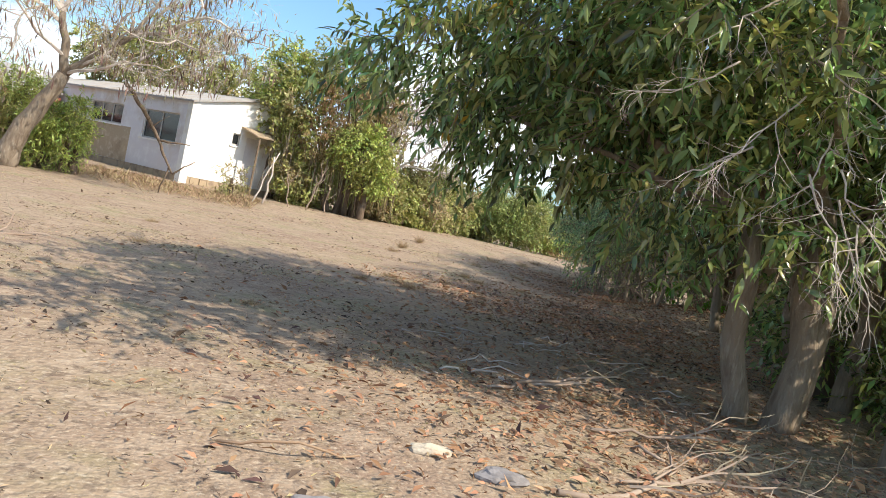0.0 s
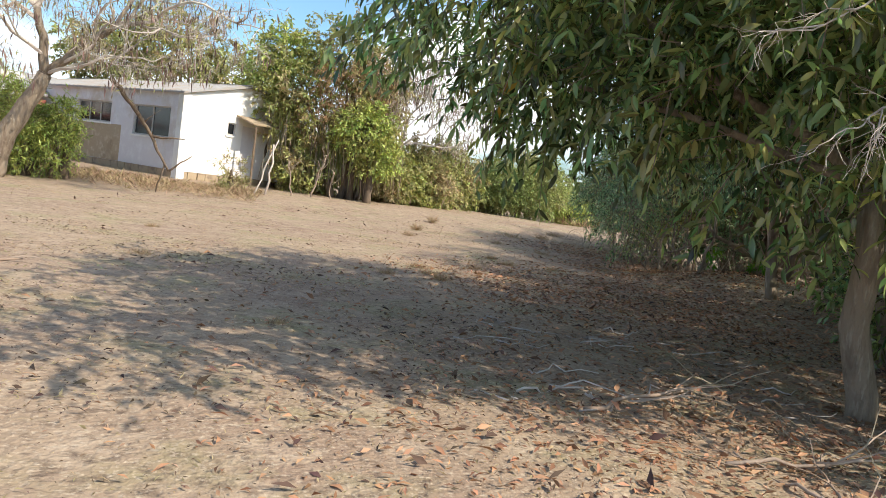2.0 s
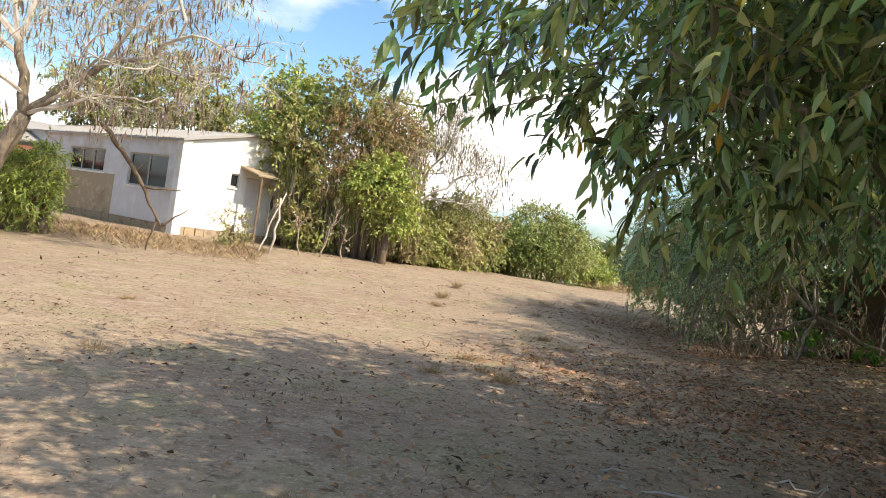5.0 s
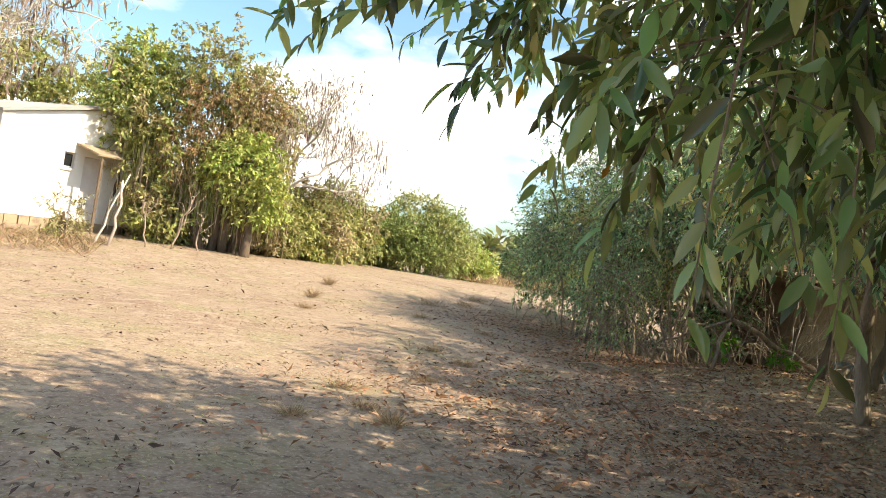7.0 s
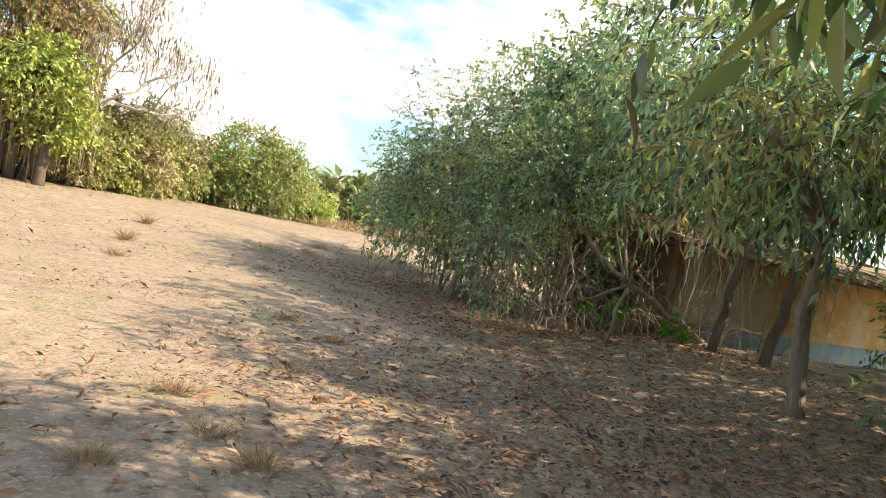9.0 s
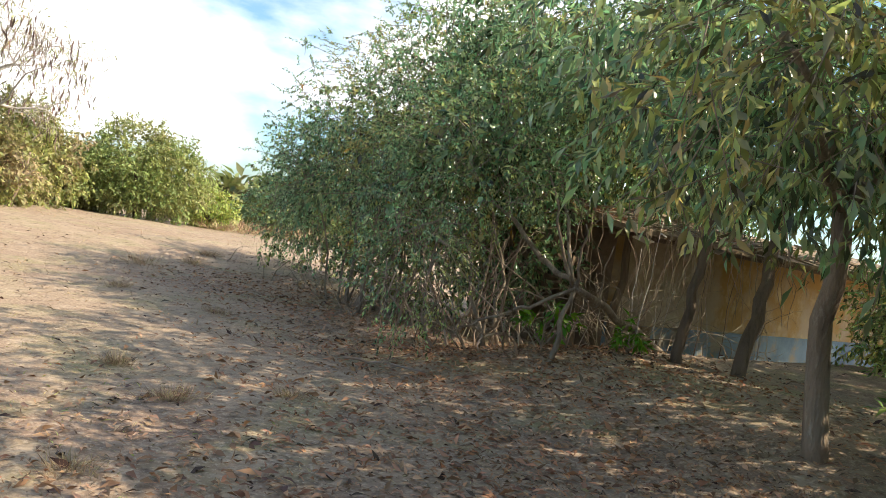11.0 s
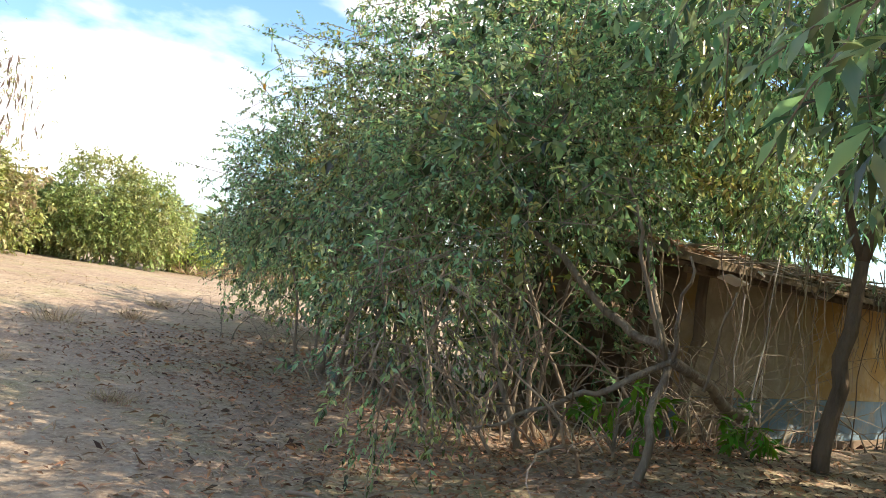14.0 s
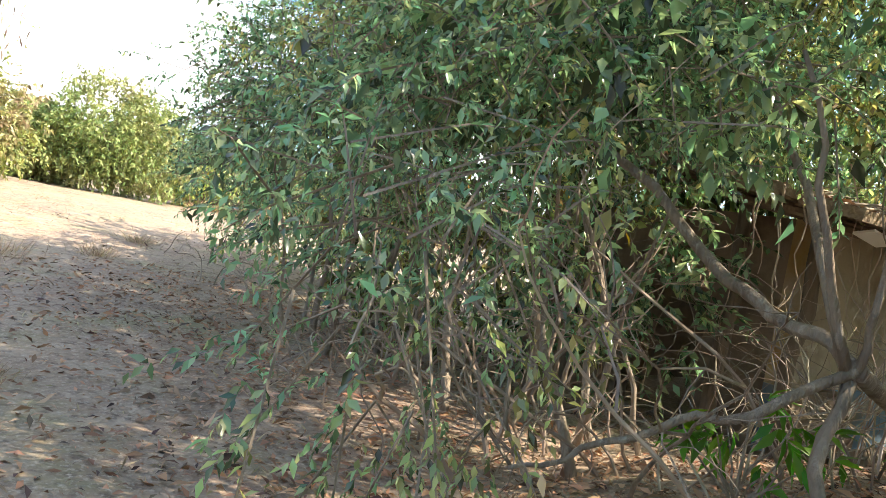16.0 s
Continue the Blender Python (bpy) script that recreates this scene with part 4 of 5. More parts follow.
def house():
    root = thing("house", on_ground(HC.x, HC.y), "single-storey white plastered house with low pale roof", "house")
    nl, nr = Vector((-HL.y, HL.x)), Vector((HR.y, -HR.x))
    if nl.y > 0:
        nl = -nl
    if nr.y > 0:
        nr = -nr
    # the shaded front runs from its far end to the corner, so that its thickness lies indoors
    length = 14.0
    far = HC + HL * length
    geo = Geo()
    holes = [(length - 3.42, length - 0.85, 1.85, 3.05), (length - 8.0, length - 5.2, 2.2, 3.08)]
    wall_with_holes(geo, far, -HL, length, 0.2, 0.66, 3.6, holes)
    # the grey of this wall includes the shade lying on it
    part("front_wall", geo.mesh("front_wall", PLASTER), root, "weathered plaster wall with two windows, its shade painted in grey")
    geo = Geo()
    holes = [(2.05, 2.45, 2.3, 2.8), (2.75, 3.5, 0.66, 2.75)]
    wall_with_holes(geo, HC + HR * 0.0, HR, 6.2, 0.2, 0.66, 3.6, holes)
    # whiter than the front, with its sunlight put into the colour
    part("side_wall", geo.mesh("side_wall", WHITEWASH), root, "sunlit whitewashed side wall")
    geo = Geo()
    wall_with_holes(geo, far + HR * 6.0, -HL, length, 0.2, 0.3, 3.6)
    wall_with_holes(geo, far + HR * 6.2, -HR, 6.0, 0.2, 0.3, 3.6)
    part("rear_wall", geo.mesh("rear_wall", PLASTER), root)
    geo = Geo()
    wall_with_holes(geo, far + nl * 0.008, -HL, length - 4.3, 0.012, 0.67, 2.15)
    part("bare_plaster", geo.mesh("bare_plaster", PALE_MUD), root, "tan patch of bare plaster under the window")
    # corner pier, a little proud of both walls
    geo = Geo()
    p = HC + (nl + nr) * 0.03
    geo.box(Matrix.Translation((p.x, p.y, 0.1)) @ Vector((*HR, 0)).to_track_quat("X", "Z").to_matrix().to_4x4() @ Matrix.Translation((0.11, 0.14, 0)), (0.34, 0.34, 3.52))
    part("corner_pier", geo.mesh("corner_pier", WHITEWASH), root)
    # foundation of rough blocks
    rnd = random.Random(2)
    for start, d, run, nout, blen in ((HC, HL, 10.0, nl, 0.55), (HC, HR, 4.2, nr, 0.5)):
        u = 0.0
        while u < run:
            w = blen * rnd.uniform(0.7, 1.3)
            for lo, hi in ((0.05, 0.34), (0.36, 0.65)):
                geo = Geo()
                q = start + d * (u + w / 2) - nout * 0.1
                geo.box(Matrix.Translation((q.x, q.y, lo)) @ Vector((*d, 0)).to_track_quat("X", "Z").to_matrix().to_4x4() @ pose(0, rnd.uniform(-0.015, 0.015), 0, 0, 0, rnd.gauss(0, 1.2)), (w - 0.03, 0.3, hi - lo))
                part("foundation_stone", geo.mesh("foundation_stone", STONE), root)
            u += w
    # roof: a shallow corrugated sheet roof over the whole plan, with eaves
    geo = Geo()
    e = 0.16
    corners = [HC + HL * a + HR * b for a, b in ((-e, -e), (length + e, -e), (length + e, 3.1), (-e, 3.1), (length + e, 6.6), (-e, 6.6))]
    zs = (3.58, 3.58, 4.35, 4.35, 3.58, 3.58)
    top = [Vector((c.x, c.y, z + 0.07)) for c, z in zip(corners, zs)]
    low = [Vector((c.x, c.y, z)) for c, z in zip(corners, zs)]
    geo.add(top + low, ((0, 3, 2, 1), (3, 5, 4, 2), (6, 7, 8, 9), (9, 8, 10, 11), (0, 1, 7, 6), (1, 2, 8, 7), (2, 4, 10, 8), (4, 5, 11, 10), (5, 3, 9, 11), (3, 0, 6, 9)))
    roof = part("roof", geo.mesh("roof", TIN), root, "low pitched pale sheet roof")
    for k in range(40):
        geo = Geo()
        u = -e + 0.2 + k * (length + 2 * e - 0.4) / 39
        a, b = HC + HL * u - HR * e, HC + HL * u + HR * 3.1
        geo.tube([(a.x, a.y, 3.66), (b.x, b.y, 4.43)], [0.035, 0.035], 5)
        part("roof_rib", geo.mesh("roof_rib", TIN), roof)
    geo = Geo()
    g0, g1, g2 = HC + HR * 0.02, HC + HR * 6.18, HC + HR * 3.1
    tri = [Vector((q.x, q.y, z)) for q, z in ((g0, 3.6), (g1, 3.6), (g2, 4.32))]
    inward = Vector((HL.x, HL.y, 0)) * 0.16
    geo.add(tri + [q + inward for q in tri], ((0, 1, 2), (5, 4, 3), (0, 3, 4, 1), (1, 4, 5, 2), (2, 5, 3, 0)))
    part("gable", geo.mesh("gable", WHITEWASH), root)
    window(root, HL, nl, 0.85, 3.42, 1.85, 3.05, 2)
    window(root, HL, nl, 5.2, 8.0, 2.2, 3.08, 3)
    window(root, HR, nr, 2.05, 2.45, 2.3, 2.8, 1)
    geo = Geo()
    m = Matrix.Translation(at_wall(HR, nr, 3.12, 0.66, -0.12)) @ Vector((*HR, 0)).to_track_quat("X", "Z").to_matrix().to_4x4()
    geo.box(m, (0.72, 0.05, 2.08))
    door = part("door", geo.mesh("door", PLASTER), root, "pale weathered door")
    # a small lean-to canopy over the door
    geo = Geo()
    m = Matrix.Translation(at_wall(HR, nr, 3.35, 2.95, 0.55)) @ Vector((*HR, 0)).to_track_quat("X", "Z").to_matrix().to_4x4() @ pose(0, 0, 0, 14)
    geo.box(m, (1.9, 1.2, 0.06))
    part("door_canopy", geo.mesh("door_canopy", STONE), root, "small tan canopy over the door")
    for u in (2.6, 4.2):
        geo = Geo()
        q = at_wall(HR, nr, u, 0.2, 1.05)
        geo.tube([q, q + Vector((0, 0, 2.55))], [0.05, 0.045], 7)
        part("canopy_post", geo.mesh("canopy_post", WOOD), root)
    settle(root)
    return root


house()


def barn():
    root = thing("shed", on_ground(-17, 39), "low shed with a rusty red roof behind the shrubs", "shed")
    d = Vector((0.97, 0.24)).normalized()
    geo = Geo()
    wall_with_holes(geo, (-21.5, 37.3), d, 6.6, 0.2, 0.1, 2.7, [(1.0, 2.4, 0.2, 2.2), (3.4, 5.4, 0.2, 2.2)])
    wall_with_holes(geo, (-22.2, 41.2), d, 6.6, 0.2, 0.1, 2.9)
    part("wall", geo.mesh("wall", WOOD), root, "dark open front")
    for k in range(5):
        geo = Geo()
        q = Vector((-21.7, 36.4)) + d * k * 1.65
        geo.tube([(q.x, q.y, 0.2), (q.x, q.y, 2.6)], [0.07, 0.07], 7)
        part("post", geo.mesh("post", WOOD), root)
    geo = Geo()
    q = Vector((-18.6, 37.0))
    geo.box(Matrix.Translation((q.x, q.y, 2.62)) @ Vector((*d, 0)).to_track_quat("X", "Z").to_matrix().to_4x4() @ pose(0, 0, 0, 9), (7.6, 2.2, 0.09))
    part("roof", geo.mesh("roof", RUST), root, "rusty red sheet roof")
    geo = Geo()
    q = Vector((-19.2, 39.6))
    geo.box(Matrix.Translation((q.x, q.y, 3.55)) @ Vector((*d, 0)).to_track_quat("X", "Z").to_matrix().to_4x4() @ pose(0, 0, 0, 17), (7.6, 3.6, 0.09))
    part("upper_roof", geo.mesh("upper_roof", TIN), root, "pale grey upper roof")
    geo = Geo()
    geo.box(pose(-16.2, 37.7, 0.2, 0, 0, 14), (0.9, 0.5, 3.7))
    part("pier", geo.mesh("pier", WHITEWASH), root, "pale masonry pier")
    settle(root)
    root.location.x += 1.3


barn()


# ---- the leaning pod tree before the house ----
def pod_tree(name, at, trunk, boughs, seed, label, depth=4, pods=900, scale=1.0):
    root = thing(name, on_ground(*at), label, "tree")
    rnd = random.Random(seed)
    geo, tips = Geo(), []
    limbs(geo, trunk, seed)
    part("trunk", geo.mesh("trunk", BARK, True), root, "pale leaning trunk")
    for a, way, length, r in boughs:
        geo = Geo()
        spray(geo, a, way, length, r, depth, tips, rnd, 3, 0.045, 0.6)
        part("bough", geo.mesh("bough", PALE_TWIG), root, "pale bare crooked bough")
    base = np.array([t[0] for t in tips])
    k = np.random.default_rng(seed)
    fine = k.integers(0, len(base), pods * 5)
    d = unit(k.normal(size=(len(fine), 3)) + np.array([0, 0, -0.1]))
    v, f = blades(base[fine] + k.normal(0, 0.12, (len(fine), 3)), d, 0.45 * scale, 0.012, 0.3)
    tagged(part("fine_twig_work", triangles("fine_twig_work", v, f, PALE_TWIG), root), kind="stuff")
    hang = k.integers(0, len(base), pods)
    start = base[hang] + k.normal(0, 0.15, (pods, 3))
    v, f = blades(start, np.array([0, 0, -1.0]) + k.normal(0, 0.22, (pods, 3)), scale * k.uniform(0.25, 0.42, pods), 0.05, 0.15)
    tagged(part("seed_pod_cover", triangles("seed_pod_cover", v, f, POD), root, "long dark hanging seed pods"), kind="stuff")
    leafy = k.integers(0, len(base), pods * 2)
    v, f = blades(base[leafy] + k.normal(0, 0.3, (len(leafy), 3)), k.normal(size=(len(leafy), 3)), 0.2 * scale, 0.035, 0.3)
    tagged(part("leaflet_cover", triangles("leaflet_cover", v, f, LEAF_OLIVE), root, "sparse olive leaflets"), kind="stuff")
    settle(root)


fork = (-8.95, 25.0, 3.1)
pod_tree("pod_tree", (-10.3, 25.0),
         [((-10.35, 25.0, -0.15), fork, 0.36, 0.2), ((-10.1, 25.05, -0.15), (-9.4, 25.0, 2.2), 0.2, 0.12), (fork, (-9.3, 25.0, 4.9), 0.15, 0.1), (fork, (-7.2, 25.0, 4.7), 0.14, 0.09)],
         [((-9.3, 25.0, 4.9), (-0.7, -0.2, 0.8), 2.6, 0.09), ((-9.3, 25.0, 4.9), (0.25, 0.2, 1.0), 2.4, 0.08), ((-7.2, 25.0, 4.7), (0.9, -0.1, 0.5), 2.4, 0.075), ((-7.2, 25.0, 4.7), (0.5, 0.3, 0.8), 2.0, 0.06),
          (fork, (0.9, -0.3, 0.45), 2.2, 0.06), ((-9.3, 25.0, 4.6), (-1.0, -0.5, 0.5), 2.6, 0.07), ((-9.0, 25.0, 3.6), (-0.3, -0.8, 0.9), 2.2, 0.06), ((-8.6, 25.0, 3.4), (0.95, -0.35, 0.25), 2.3, 0.055), ((-7.2, 25.0, 4.7), (0.8, -0.2, 0.9), 2.5, 0.07), ((-9.3, 25.0, 4.9), (-0.2, -0.3, 1.1), 2.8, 0.08)],
         11, "leaning pale bare tree hung with seed pods", 4, 2300)
pod_tree("pod_tree", (-14.2, 24.0),
         [((-14.2, 24.0, -0.15), (-13.4, 24.0, 3.6), 0.24, 0.16)],
         [((-13.4, 24.0, 3.6), (0.6, -0.2, 1.0), 2.6, 0.1), ((-13.4, 24.0, 3.6), (-0.6, -0.2, 1.0), 2.4, 0.09), ((-13.4, 24.0, 3.4), (0.9, 0.2, 0.45), 2.3, 0.07)],
         14, "pale bare tree hung with seed pods", 4, 500)
pod_tree("pod_tree", (2.0, 35.5),
         [((2.0, 35.5, 0.1), (2.3, 35.5, 3.6), 0.16, 0.1)],
         [((2.3, 35.5, 3.2), (0.5, -0.1, 0.9), 1.6, 0.07), ((2.3, 35.5, 3.2), (-0.3, -0.3, 1.0), 1.7, 0.07), ((2.3, 35.5, 3.0), (0.9, 0.1, 0.45), 1.5, 0.06), ((2.3, 35.5, 3.2), (0.1, -0.5, 1.0), 1.7, 0.07), ((2.3, 35.5, 3.0), (0.8, -0.4, 0.8), 1.6, 0.06)],
         17, "bare grey tree with hanging pods at the field edge", 4, 850)

# dead bough lying against the house front
root = thing("dead_bough", on_ground(-5.4, 28.6), "bare dark forked bough standing before the house", "branch")
for n, (pname, a, b, r0, r1) in enumerate((("bough", (-7.5, 26.2, 3.35), (-6.64, 26.5, 2.35), 0.075, 0.065), ("bough", (-6.64, 26.5, 2.35), (-6.2, 26.5, 1.75), 0.065, 0.055), ("bough", (-6.2, 26.5, 1.75), (-5.6, 26.5, 0.75), 0.055, 0.03),
                                           ("side_bough", (-6.2, 26.5, 1.75), (-5.2, 26.5, 1.8), 0.045, 0.015), ("side_bough", (-5.6, 26.5, 0.75), (-4.95, 26.5, 1.3), 0.035, 0.012),
                                           ("side_bough", (-6.5, 26.5, 2.15), (-6.0, 26.4, 2.6), 0.02, 0.006), ("broken_end", (-5.75, 26.5, 1.0), (-5.9, 26.4, 0.05), 0.03, 0.02))):
    geo = Geo()
    limbs(geo, [(a, b, r0, r1)], 3.3 + n * 1.7)
    part(pname, geo.mesh(pname, BARK_DARK, True), root)
settle(root)


# ---- trees round the field ----
def plain_tree(name, at, base, lobes, dens, mat, leaf, label, category="tree", opt=None, bark=BARK_DARK, seed=1.0, group=""):
    g, y0 = float(ground_z(*at)), at[1]
    trunk = []
    for i, (x, y) in enumerate(base):
        c = lobes[i % len(lobes)][0]
        trunk.append(((x, y, g - 0.1), (x + (c[0] - x) * 0.3, y + (c[1] - y) * 0.3, g + (c[2] - g) * 0.5), 0.17, 0.1))
        trunk.append(((x + (c[0] - x) * 0.3, y + (c[1] - y) * 0.3, g + (c[2] - g) * 0.5), c, 0.1, 0.03))
    o = dict(count=10, spread=0.42, aspect=0.5, droop=0.2, plain=y0 > 25, shoots=dict(seed=seed, gap=-0.36, rough=0.42, shell=(0.4, 1.05)))
    o.update(opt or {})
    return tree(name, at, trunk, [("crown", lobes, dens, mat, leaf, o)], label, category, bark, group)


plain_tree("field_edge_tree", (-0.52, 33.0), [(-0.52, 33.0), (0.93, 33.0), (0.5, 33.6)],
           [((-2.6, 34, 5.2), (1.4, 1.3, 1.6)), ((-0.9, 34, 6.3), (1.5, 1.3, 1.5)), ((0.8, 34, 5.4), (1.3, 1.3, 1.5)), ((-1.9, 33.5, 3.4), (1.6, 1.1, 1.5)), ((0.4, 33.6, 3.9), (1.6, 1.1, 1.2))], 17, LEAF_OLIVE, 0.17, "tall olive-green vine-hung tree at the field edge", seed=3.1)
plain_tree("vine_clad_tree", (0.2, 33.2), [(0.2, 33.2), (-0.2, 33.3)], [((-0.5, 33.0, 5.0), (1.5, 0.9, 1.5)), ((0.9, 33.4, 4.7), (1.2, 0.9, 1.4)), ((-1.3, 33.0, 3.4), (1.2, 0.7, 1.1))], 20, LEAF_DRY, 0.16, "tree smothered in dry brown creeper at the field edge", seed=4.4, opt=dict(aspect=0.22, droop=0.7))
plain_tree("green_shrub", (0.9, 32.2), [(0.9, 32.2)], [((0.5, 32.2, 3.2), (1.25, 0.9, 1.15)), ((1.2, 32.2, 2.3), (0.8, 0.8, 0.8))], 30, LEAF_LIME, 0.16, "bright yellow-green leafy shrub against the trees", "shrub", seed=5.5)
plain_tree("field_edge_tree", (-3.6, 34.5), [(-3.6, 34.5)], [((-3.3, 34.6, 6.0), (1.2, 1.2, 1.2)), ((-3.6, 34.4, 4.2), (0.9, 1.0, 1.2))], 24, LEAF_LIME, 0.17, "tall green tree beside the house", seed=6.6)
plain_tree("field_edge_tree", (-9.5, 43.5), [(-9.5, 43.5), (-12, 44)], [((-9.5, 43, 6.6), (3.0, 2.0, 2.1)), ((-13.0, 44, 5.9), (2.6, 2.0, 1.8)), ((-6.6, 43.5, 5.8), (2.0, 1.6, 1.4))], 13, LEAF_OLIVE, 0.22, "olive tree rising behind the house", seed=8.2)
plain_tree("field_edge_tree", (-20.5, 33.0), [(-20.5, 33.0)], [((-20.0, 33, 5.0), (2.6, 2.0, 1.6)), ((-17.8, 33, 4.6), (1.8, 1.5, 1.1))], 14, LEAF_OLIVE, 0.2, "feathery olive tree beyond the shed", seed=9.9)
for x, y, r, h, mat, s in ((-14.6, 27.2, 1.4, 2.5, LEAF_LIME, 1.0), (-12.3, 27.2, 1.0, 2.0, LEAF_LIME, 2.0), (-10.0, 26.6, 0.75, 2.2, LEAF_LIME, 3.0), (-16.8, 26.8, 1.5, 2.6, LEAF_LIME, 4.0), (-11.4, 27.9, 1.0, 3.0, LEAF_LIME, 5.0), (-9.1, 26.8, 0.45, 2.3, LEAF_LIME, 5.6)):
    plain_tree("shrub", (x, y), [(x, y), (x + 0.3, y + 0.1)], [((x, y, h * 0.52), (r, 0.9, h * 0.5)), ((x + 0.3, y, h * 0.8), (r * 0.6, 0.7, h * 0.3))], 34, mat, 0.18, "dense yellow-green cane shrub at the field edge", "shrub", dict(aspect=0.22, droop=0.0), seed=s, group="shrubs at the field edge")
plain_tree("shrub", (-4.2, 30.3), [(-4.2, 30.3)], [((-4.2, 30.3, 1.0), (0.45, 0.4, 0.6)), ((-4.0, 30.2, 0.5), (0.5, 0.4, 0.4))], 22, LEAF_OLIVE, 0.16, "small pale green shrub at the foot of the white wall", "shrub", dict(aspect=0.24, droop=0.0), seed=7.7, group="shrubs at the field edge")
for x, y, r, h, mat, s in ((3.4, 36.5, 1.6, 3.0, LEAF_OLIVE, 1.1), (5.4, 41.0, 1.8, 3.4, LEAF_OLIVE, 2.2), (1.9, 34.6, 1.1, 2.4, LEAF_OLIVE, 3.2), (7.6, 45.0, 1.6, 2.4, LEAF_LIME, 4.1), (4.4, 38.6, 1.3, 2.4, LEAF_OLIVE, 5.1), (13.6, 46.5, 1.3, 1.9, LEAF_LIME, 6.1), (-1.9, 33.2, 0.9, 2.0, LEAF_OLIVE, 7.4)):
    plain_tree("shrub", (x, y), [(x, y), (x + 0.4, y)], [((x, y, h * 0.55), (r, 1.2, h * 0.5)), ((x - 0.4, y, h * 0.8), (r * 0.6, 0.9, h * 0.32))], 26, mat, 0.17, "straggly olive shrub along the field edge", "shrub", seed=s, group="shrubs along the field")
plain_tree("hedge_bush", (10.0, 44.5), [(10, 44.5)], [((9.6, 44.3, 2.3), (1.9, 1.5, 1.9)), ((11.2, 44.3, 2.0), (1.6, 1.5, 1.6)), ((8.2, 44.6, 1.6), (1.3, 1.2, 1.3))], 30, LEAF_HEDGE, 0.15, "large rounded light green bush at the field edge", "bush", dict(shoots=dict(seed=2.5, gap=-0.4, rough=0.2)))


def woods():
    """Far woods along the skyline, too many trees to count."""
    k = np.random.default_rng(3)
    lobes = []
    for i in range(60):
        x, y = k.uniform(-60, 75), k.uniform(64, 100)
        if abs(x) < 8 and y < 70:
            continue
        h = k.uniform(2.5, 4.6)
        lobes.append(((x, y, h * 0.6), (k.uniform(2, 4.5), 2.0, h * 0.5)))
    for i in range(14):
        lobes.append(((16 + i * 2.1, 50 + i * 2.6 + k.normal(0, 1), 1.2), (2.0, 1.6, 1.3 + 0.05 * i)))
    s, w = shoots(lobes, 1.1, seed=1.4, rough=0.4)
    n = len(s)
    base = np.repeat(s, 7, 0) + k.normal(0, 0.35, (n * 7, 3))
    v, f = blades(base, np.repeat(w, 7, 0) + k.normal(0, 0.7, (n * 7, 3)), 0.85, 0.5, 0.25, plain=True)
    tagged(new("far_woods", triangles("far_woods", v, f, LEAF_FAR)), "low green woods on the far side of the field", "woods", kind="stuff")


woods()
grass_mat("dry_edge_grass", *scatter(9000, (13, 44, 26, 54), lambda x, y: 0.5 + 0 * x), 0.7, STRAW, "tall dry grass beyond the field", 0.5)
grass_mat("weeds_by_house", *scatter(12000, (-12, 26.2, -3, 30.5), lambda x, y: np.clip((y - 26) / 4, 0, 0.8)), 0.3, STRAW, "dry weeds in front of the house", 0.6)


# ---- sticks, posts, rocks and small things ----
def stick(name, a, b, r, label, seed, category="stick", mat=WOOD, forks=0):
    root = thing(name, Vector(a), label, category)
    geo = Geo()
    geo.tube(wander(a, b, 6, 0.12, seed), taper(r, r * 0.6, 7), 7)
    part("shaft", geo.mesh("shaft", mat, True), root)
    rnd = random.Random(seed)
    for _ in range(forks):
        q = Vector(a).lerp(Vector(b), rnd.uniform(0.4, 0.95))
        geo, tips = Geo(), []
        spray(geo, q, (Vector(b) - Vector(a)).normalized() + Vector((rnd.gauss(0, 0.7), rnd.gauss(0, 0.5), 0.2)), 0.5, r * 0.5, 1, tips, rnd, 2)
        part("side_branch", geo.mesh("side_branch", mat), root)
    settle(root)


stick("fence_post", (-2.9, 29.6, 0.1), (-2.75, 29.7, 2.1), 0.05, "weathered upright fence post near the house", 3, "post", PALE_TWIG)
stick("fence_post", (-3.25, 29.4, 0.1), (-2.6, 29.8, 2.3), 0.035, "thin leaning pole beside the fence post", 4, "post", PALE_TWIG)
stick("dry_sapling", (-2.0, 30.8, 0.2), (-2.2, 30.8, 1.6), 0.03, "bare branching sapling at the field edge", 5, "sapling", TWIG, 5)
stick("dry_sapling", (-1.3, 31.2, 0.2), (-0.9, 31.2, 1.9), 0.035, "bare branching sapling at the field edge", 6, "sapling", TWIG, 6)
stick("dry_sapling", (-0.6, 31.6, 0.2), (-0.5, 31.6, 1.4), 0.03, "bare branching sapling at the field edge", 7, "sapling", TWIG, 4)
stick("dry_sapling", (4.3, 36.0, 0.1), (4.7, 36.0, 2.0), 0.045, "pale bare sapling leaning at the field edge", 8, "sapling", TWIG, 5)
stick("log", (-3.42, 8.05, 0.0), (-3.32, 8.2, 0.2), 0.03, "short dark broken log on the soil", 9, "log", BARK_DARK)
stick("dry_branch", (-4.9, 9.7, 0.02), (-3.6, 10.2, 0.05), 0.02, "thin dry branch lying on the field", 10, "branch", TWIG, 2)
stick("dry_branch", (1.6, 6.4, 0.03), (2.6, 6.9, 0.12), 0.018, "pale crooked branch lying on the leaf litter", 12, "branch", TWIG, 4)
stick("dry_branch", (2.2, 5.5, 0.03), (3.3, 5.6, 0.1), 0.015, "pale crooked branch lying on the leaf litter", 13, "branch", TWIG, 3)
stick("dry_branch", (1.5, 4.0, 0.03), (2.6, 4.5, 0.08), 0.02, "pale crooked branch lying on the leaf litter", 14, "branch", TWIG, 4)
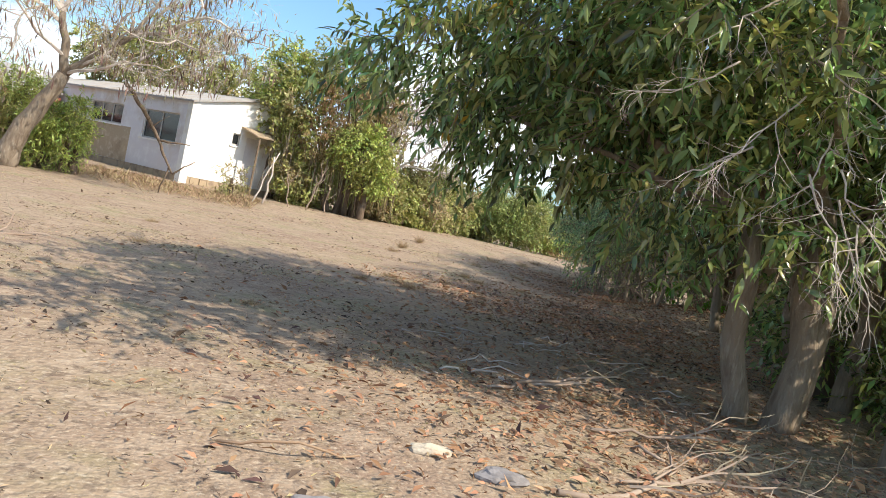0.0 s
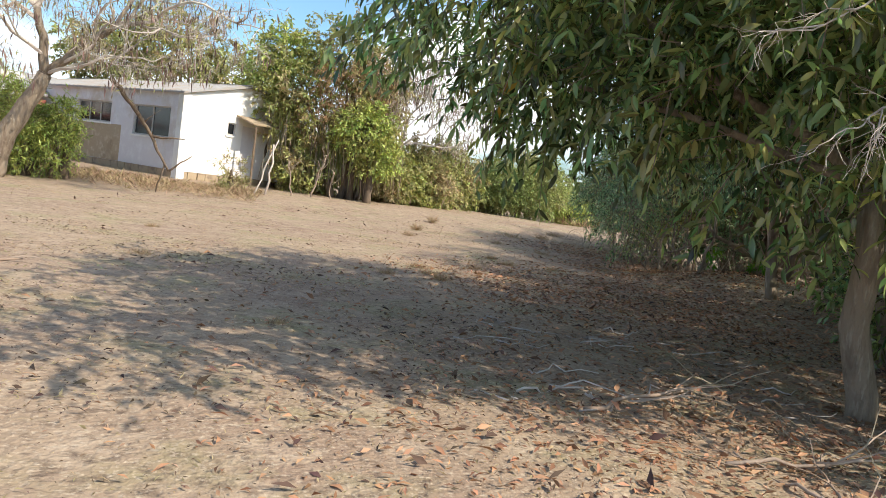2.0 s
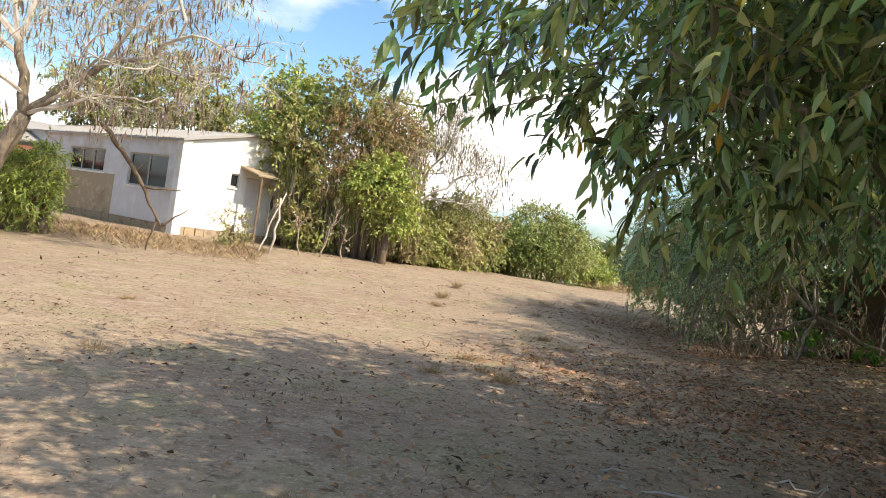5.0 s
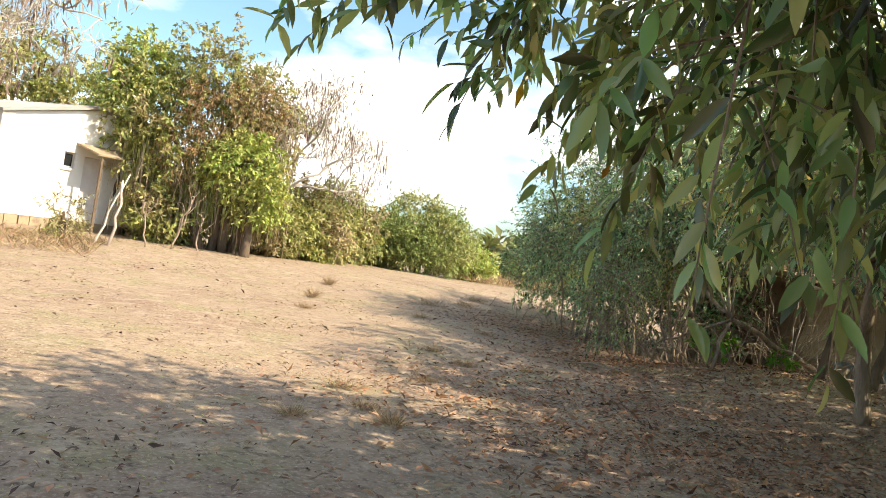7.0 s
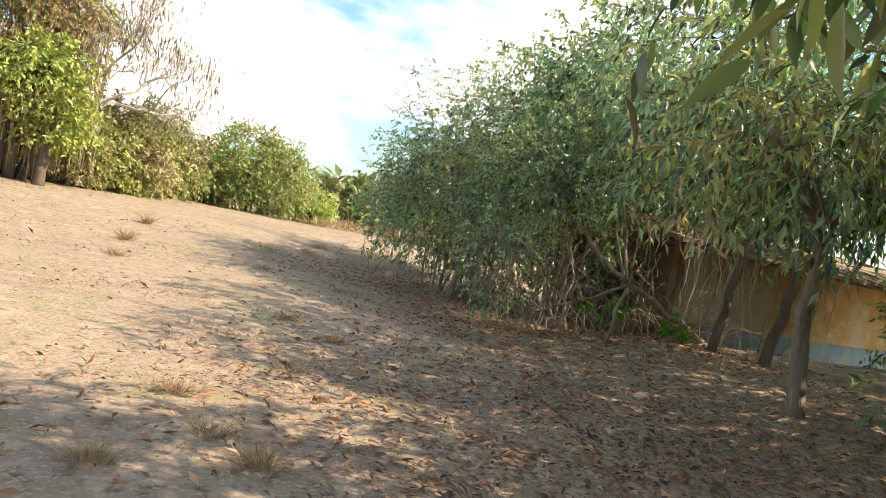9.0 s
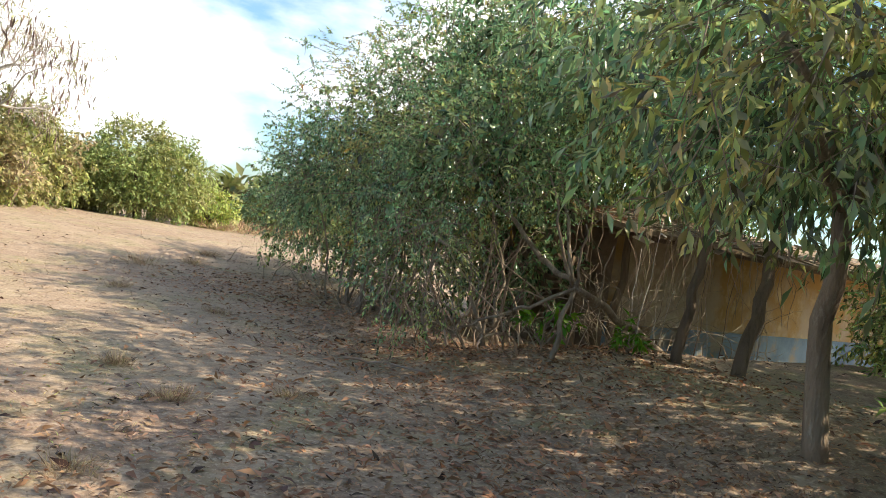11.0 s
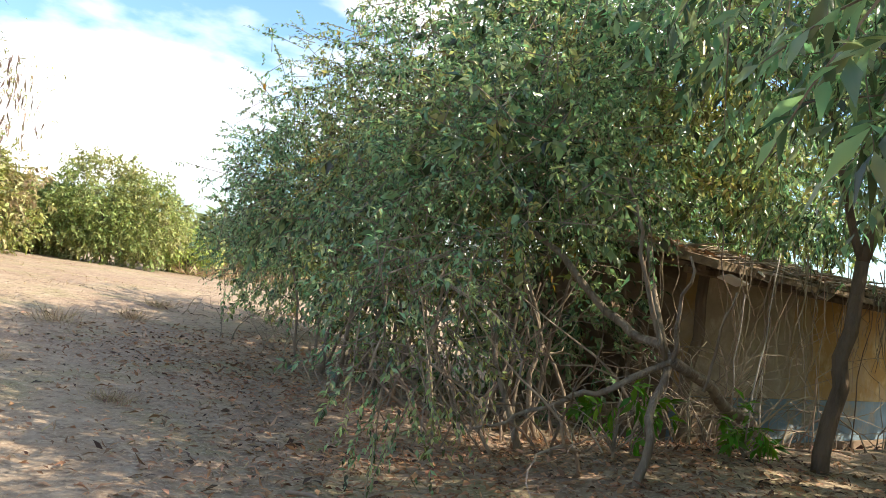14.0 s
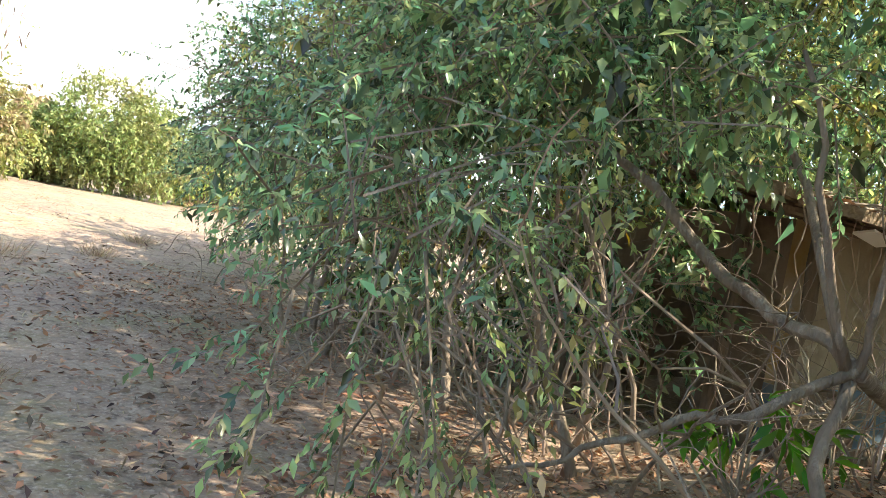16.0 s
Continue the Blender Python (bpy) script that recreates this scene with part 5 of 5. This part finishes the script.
stick("dry_branch", (-0.35, 3.98, 0.012), (0.4, 4.1, 0.015), 0.009, "straight straw-coloured stalk on the soil", 15, "stalk", STRAW)
stick("dry_branch", (5.6, 18.2, 0.05), (6.1, 17.4, 0.1), 0.015, "thin bare twig on the ground by the bush", 16, "branch", TWIG, 2)


def bare_twigs(seed):
    """The dead pale twigs that hang out of the big tree before its trunks."""
    rnd = random.Random(seed)
    root = thing("dead_twigs", Vector((3.2, 5.2, 2.6)), "pale dead forking twigs hanging before the trunks", "branch")
    for a, way in (((3.1, 5.2, 2.75), (-0.35, -0.15, -0.7)), ((3.4, 5.25, 2.55), (0.05, -0.3, -0.8)), ((2.9, 5.4, 2.35), (-0.7, 0.1, -0.5)), ((3.5, 5.2, 2.3), (-0.5, -0.2, -0.7)), ((3.0, 5.1, 3.0), (0.5, -0.2, -0.4)), ((3.6, 5.3, 2.1), (0.2, -0.2, -0.8)), ((3.7, 5.0, 2.9), (-0.4, -0.2, -0.5)), ((3.3, 5.0, 3.3), (0.4, -0.2, -0.5)), ((2.6, 5.3, 2.9), (-0.6, 0.0, -0.6)), ((3.8, 5.3, 1.95), (-0.3, -0.2, -0.7)), ((3.75, 5.0, 2.5), (0.1, -0.3, -0.8)), ((2.8, 5.2, 3.4), (-0.5, -0.1, -0.4)), ((3.2, 5.1, 2.2), (0.4, -0.2, -0.7))):
        geo, tips = Geo(), []
        spray(geo, a, way, 0.5, 0.009, 3, tips, rnd, 3, -0.03, 0.5)
        tagged(part("twig_work", geo.mesh("twig_work", PALE_TWIG), root), kind="stuff")
    settle(root)


bare_twigs(5)


def rock(x, y, size, mat, label, seed):
    bm = bmesh.new()
    bmesh.ops.create_icosphere(bm, subdivisions=3, radius=1)
    for v in bm.verts:
        k = 1 + 0.35 * noise.noise(v.co * 1.3 + Vector((seed, 0, 0))) + 0.12 * noise.noise(v.co * 4 + Vector((0, seed, 0)))
        v.co = Vector((v.co.x * size[0], v.co.y * size[1], v.co.z * size[2])) * k
    me = bpy.data.meshes.new("rock")
    bm.to_mesh(me)
    bm.free()
    me.materials.append(mat)
    ob = new("rock", me)
    ob.location = on_ground(x, y, size[2] * 0.3)
    tagged(ob, label, "rock")


rock(0.82, 4.38, (0.13, 0.06, 0.04), ROCK, "flat pale rock among fallen leaves", 1.0)
rock(1.2, 4.1, (0.14, 0.09, 0.05), ROCK_GREY, "grey rough rock among fallen leaves", 2.0)
rock(0.2, 3.35, (0.12, 0.07, 0.04), ROCK_GREY, "low grey stone in the soil", 3.0)
rock(-3.6, 8.5, (0.09, 0.07, 0.03), ROCK, "small pale stone on the field", 4.0)


# understorey added to deepen shade behind the big tree's trunks; last five stand unseen
for x, y, r, hh, sd in ((6.7, 9.3, 0.9, 1.5, 1.3), (7.7, 10.4, 1.1, 1.8, 2.3), (8.6, 12.2, 1.2, 2.0, 3.3), (7.2, 7.6, 1.0, 1.6, 4.3), (7.9, 5.6, 1.3, 2.6, 5.3), (8.6, 7.6, 1.3, 2.4, 6.3), (13.6, 14.4, 1.3, 2.6, 7.3), (15.6, 16.2, 1.4, 2.7, 8.3), (17.6, 17.2, 1.4, 2.7, 9.3)):
    plain_tree("added_shade_shrub", (x, y), [(x, y)], [((x, y, hh * 0.5), (r, r, hh * 0.5))], 20, LEAF_A, 0.15, "dark leafy shrub added to deepen the shade by trunks and yard", "shrub", dict(aspect=0.35), seed=sd, group="shrubs in the shade")

# pale stalks lying in the shaded litter
rnd = random.Random(31)
for k in range(26):
    x, y, turn = rnd.uniform(0.8, 4.2), rnd.uniform(6.2, 10.0), rnd.gauss(0.0, 0.35)
    run = rnd.uniform(0.25, 0.75)
    b = on_ground(x + math.cos(turn) * run, y + math.sin(turn) * run, rnd.uniform(0.02, 0.06))
    stick("dry_stalk", tuple(on_ground(x, y, 0.02)), tuple(b), rnd.uniform(0.006, 0.011), "pale dry stalk lying on shaded leaf litter", 40 + k, "stalk", PALE_TWIG)
for k in range(12):
    x, y, turn = rnd.uniform(2.0, 4.4), rnd.uniform(3.6, 5.6), rnd.gauss(0.5, 0.6)
    run = rnd.uniform(0.3, 0.9)
    b = on_ground(x + math.cos(turn) * run, y + math.sin(turn) * run, rnd.uniform(0.03, 0.1))
    stick("dry_branch", tuple(on_ground(x, y, 0.02)), tuple(b), rnd.uniform(0.006, 0.012), "thin dry branch lying on fallen leaves", 80 + k, "branch", TWIG, 2)


# vines hanging in the trees at the field edge, and the thicket behind their trunks
k = np.random.default_rng(9)
n = 420
px, py = k.uniform(-3.2, 1.9, n), k.uniform(32.8, 33.6, n)
top = np.stack([px, py, k.uniform(1.8, 4.0, n)], -1)
v, f = blades(top, np.array([0, 0, -1.0]) + k.normal(0, 0.06, (n, 3)), np.minimum(k.uniform(0.7, 2.2, n), top[:, 2] - 0.6), 0.06, 0.05)
tagged(new("hanging_creepers", triangles("hanging_creepers", v, f, LEAF_OLIVE)), "long olive creepers hanging from the field edge trees", "vine", kind="stuff")
v, f = blades(top + k.normal(0, 0.3, (n, 3)), np.array([0, 0, -1.0]) + k.normal(0, 0.09, (n, 3)), np.minimum(k.uniform(0.7, 2.4, n), top[:, 2] - 0.6), 0.03, 0.05)
tagged(new("dead_creepers", triangles("dead_creepers", v, f, TWIG)), "long dry creepers hanging from the field edge trees", "vine", kind="stuff")
for x, y, r, hh, sd in ((-1.2, 35.4, 1.4, 2.3, 1.7), (1.0, 36.0, 1.4, 2.2, 2.7), (2.9, 35.8, 1.2, 2.4, 3.7), (-3.2, 36.0, 1.2, 2.2, 4.7)):
    plain_tree("thicket", (x, y), [(x, y)], [((x, y, hh * 0.5), (r, 0.8, hh * 0.52))], 16, LEAF_OLIVE, 0.2, "dense olive thicket behind the field edge trees", "shrub", seed=sd, group="shrubs along the field")
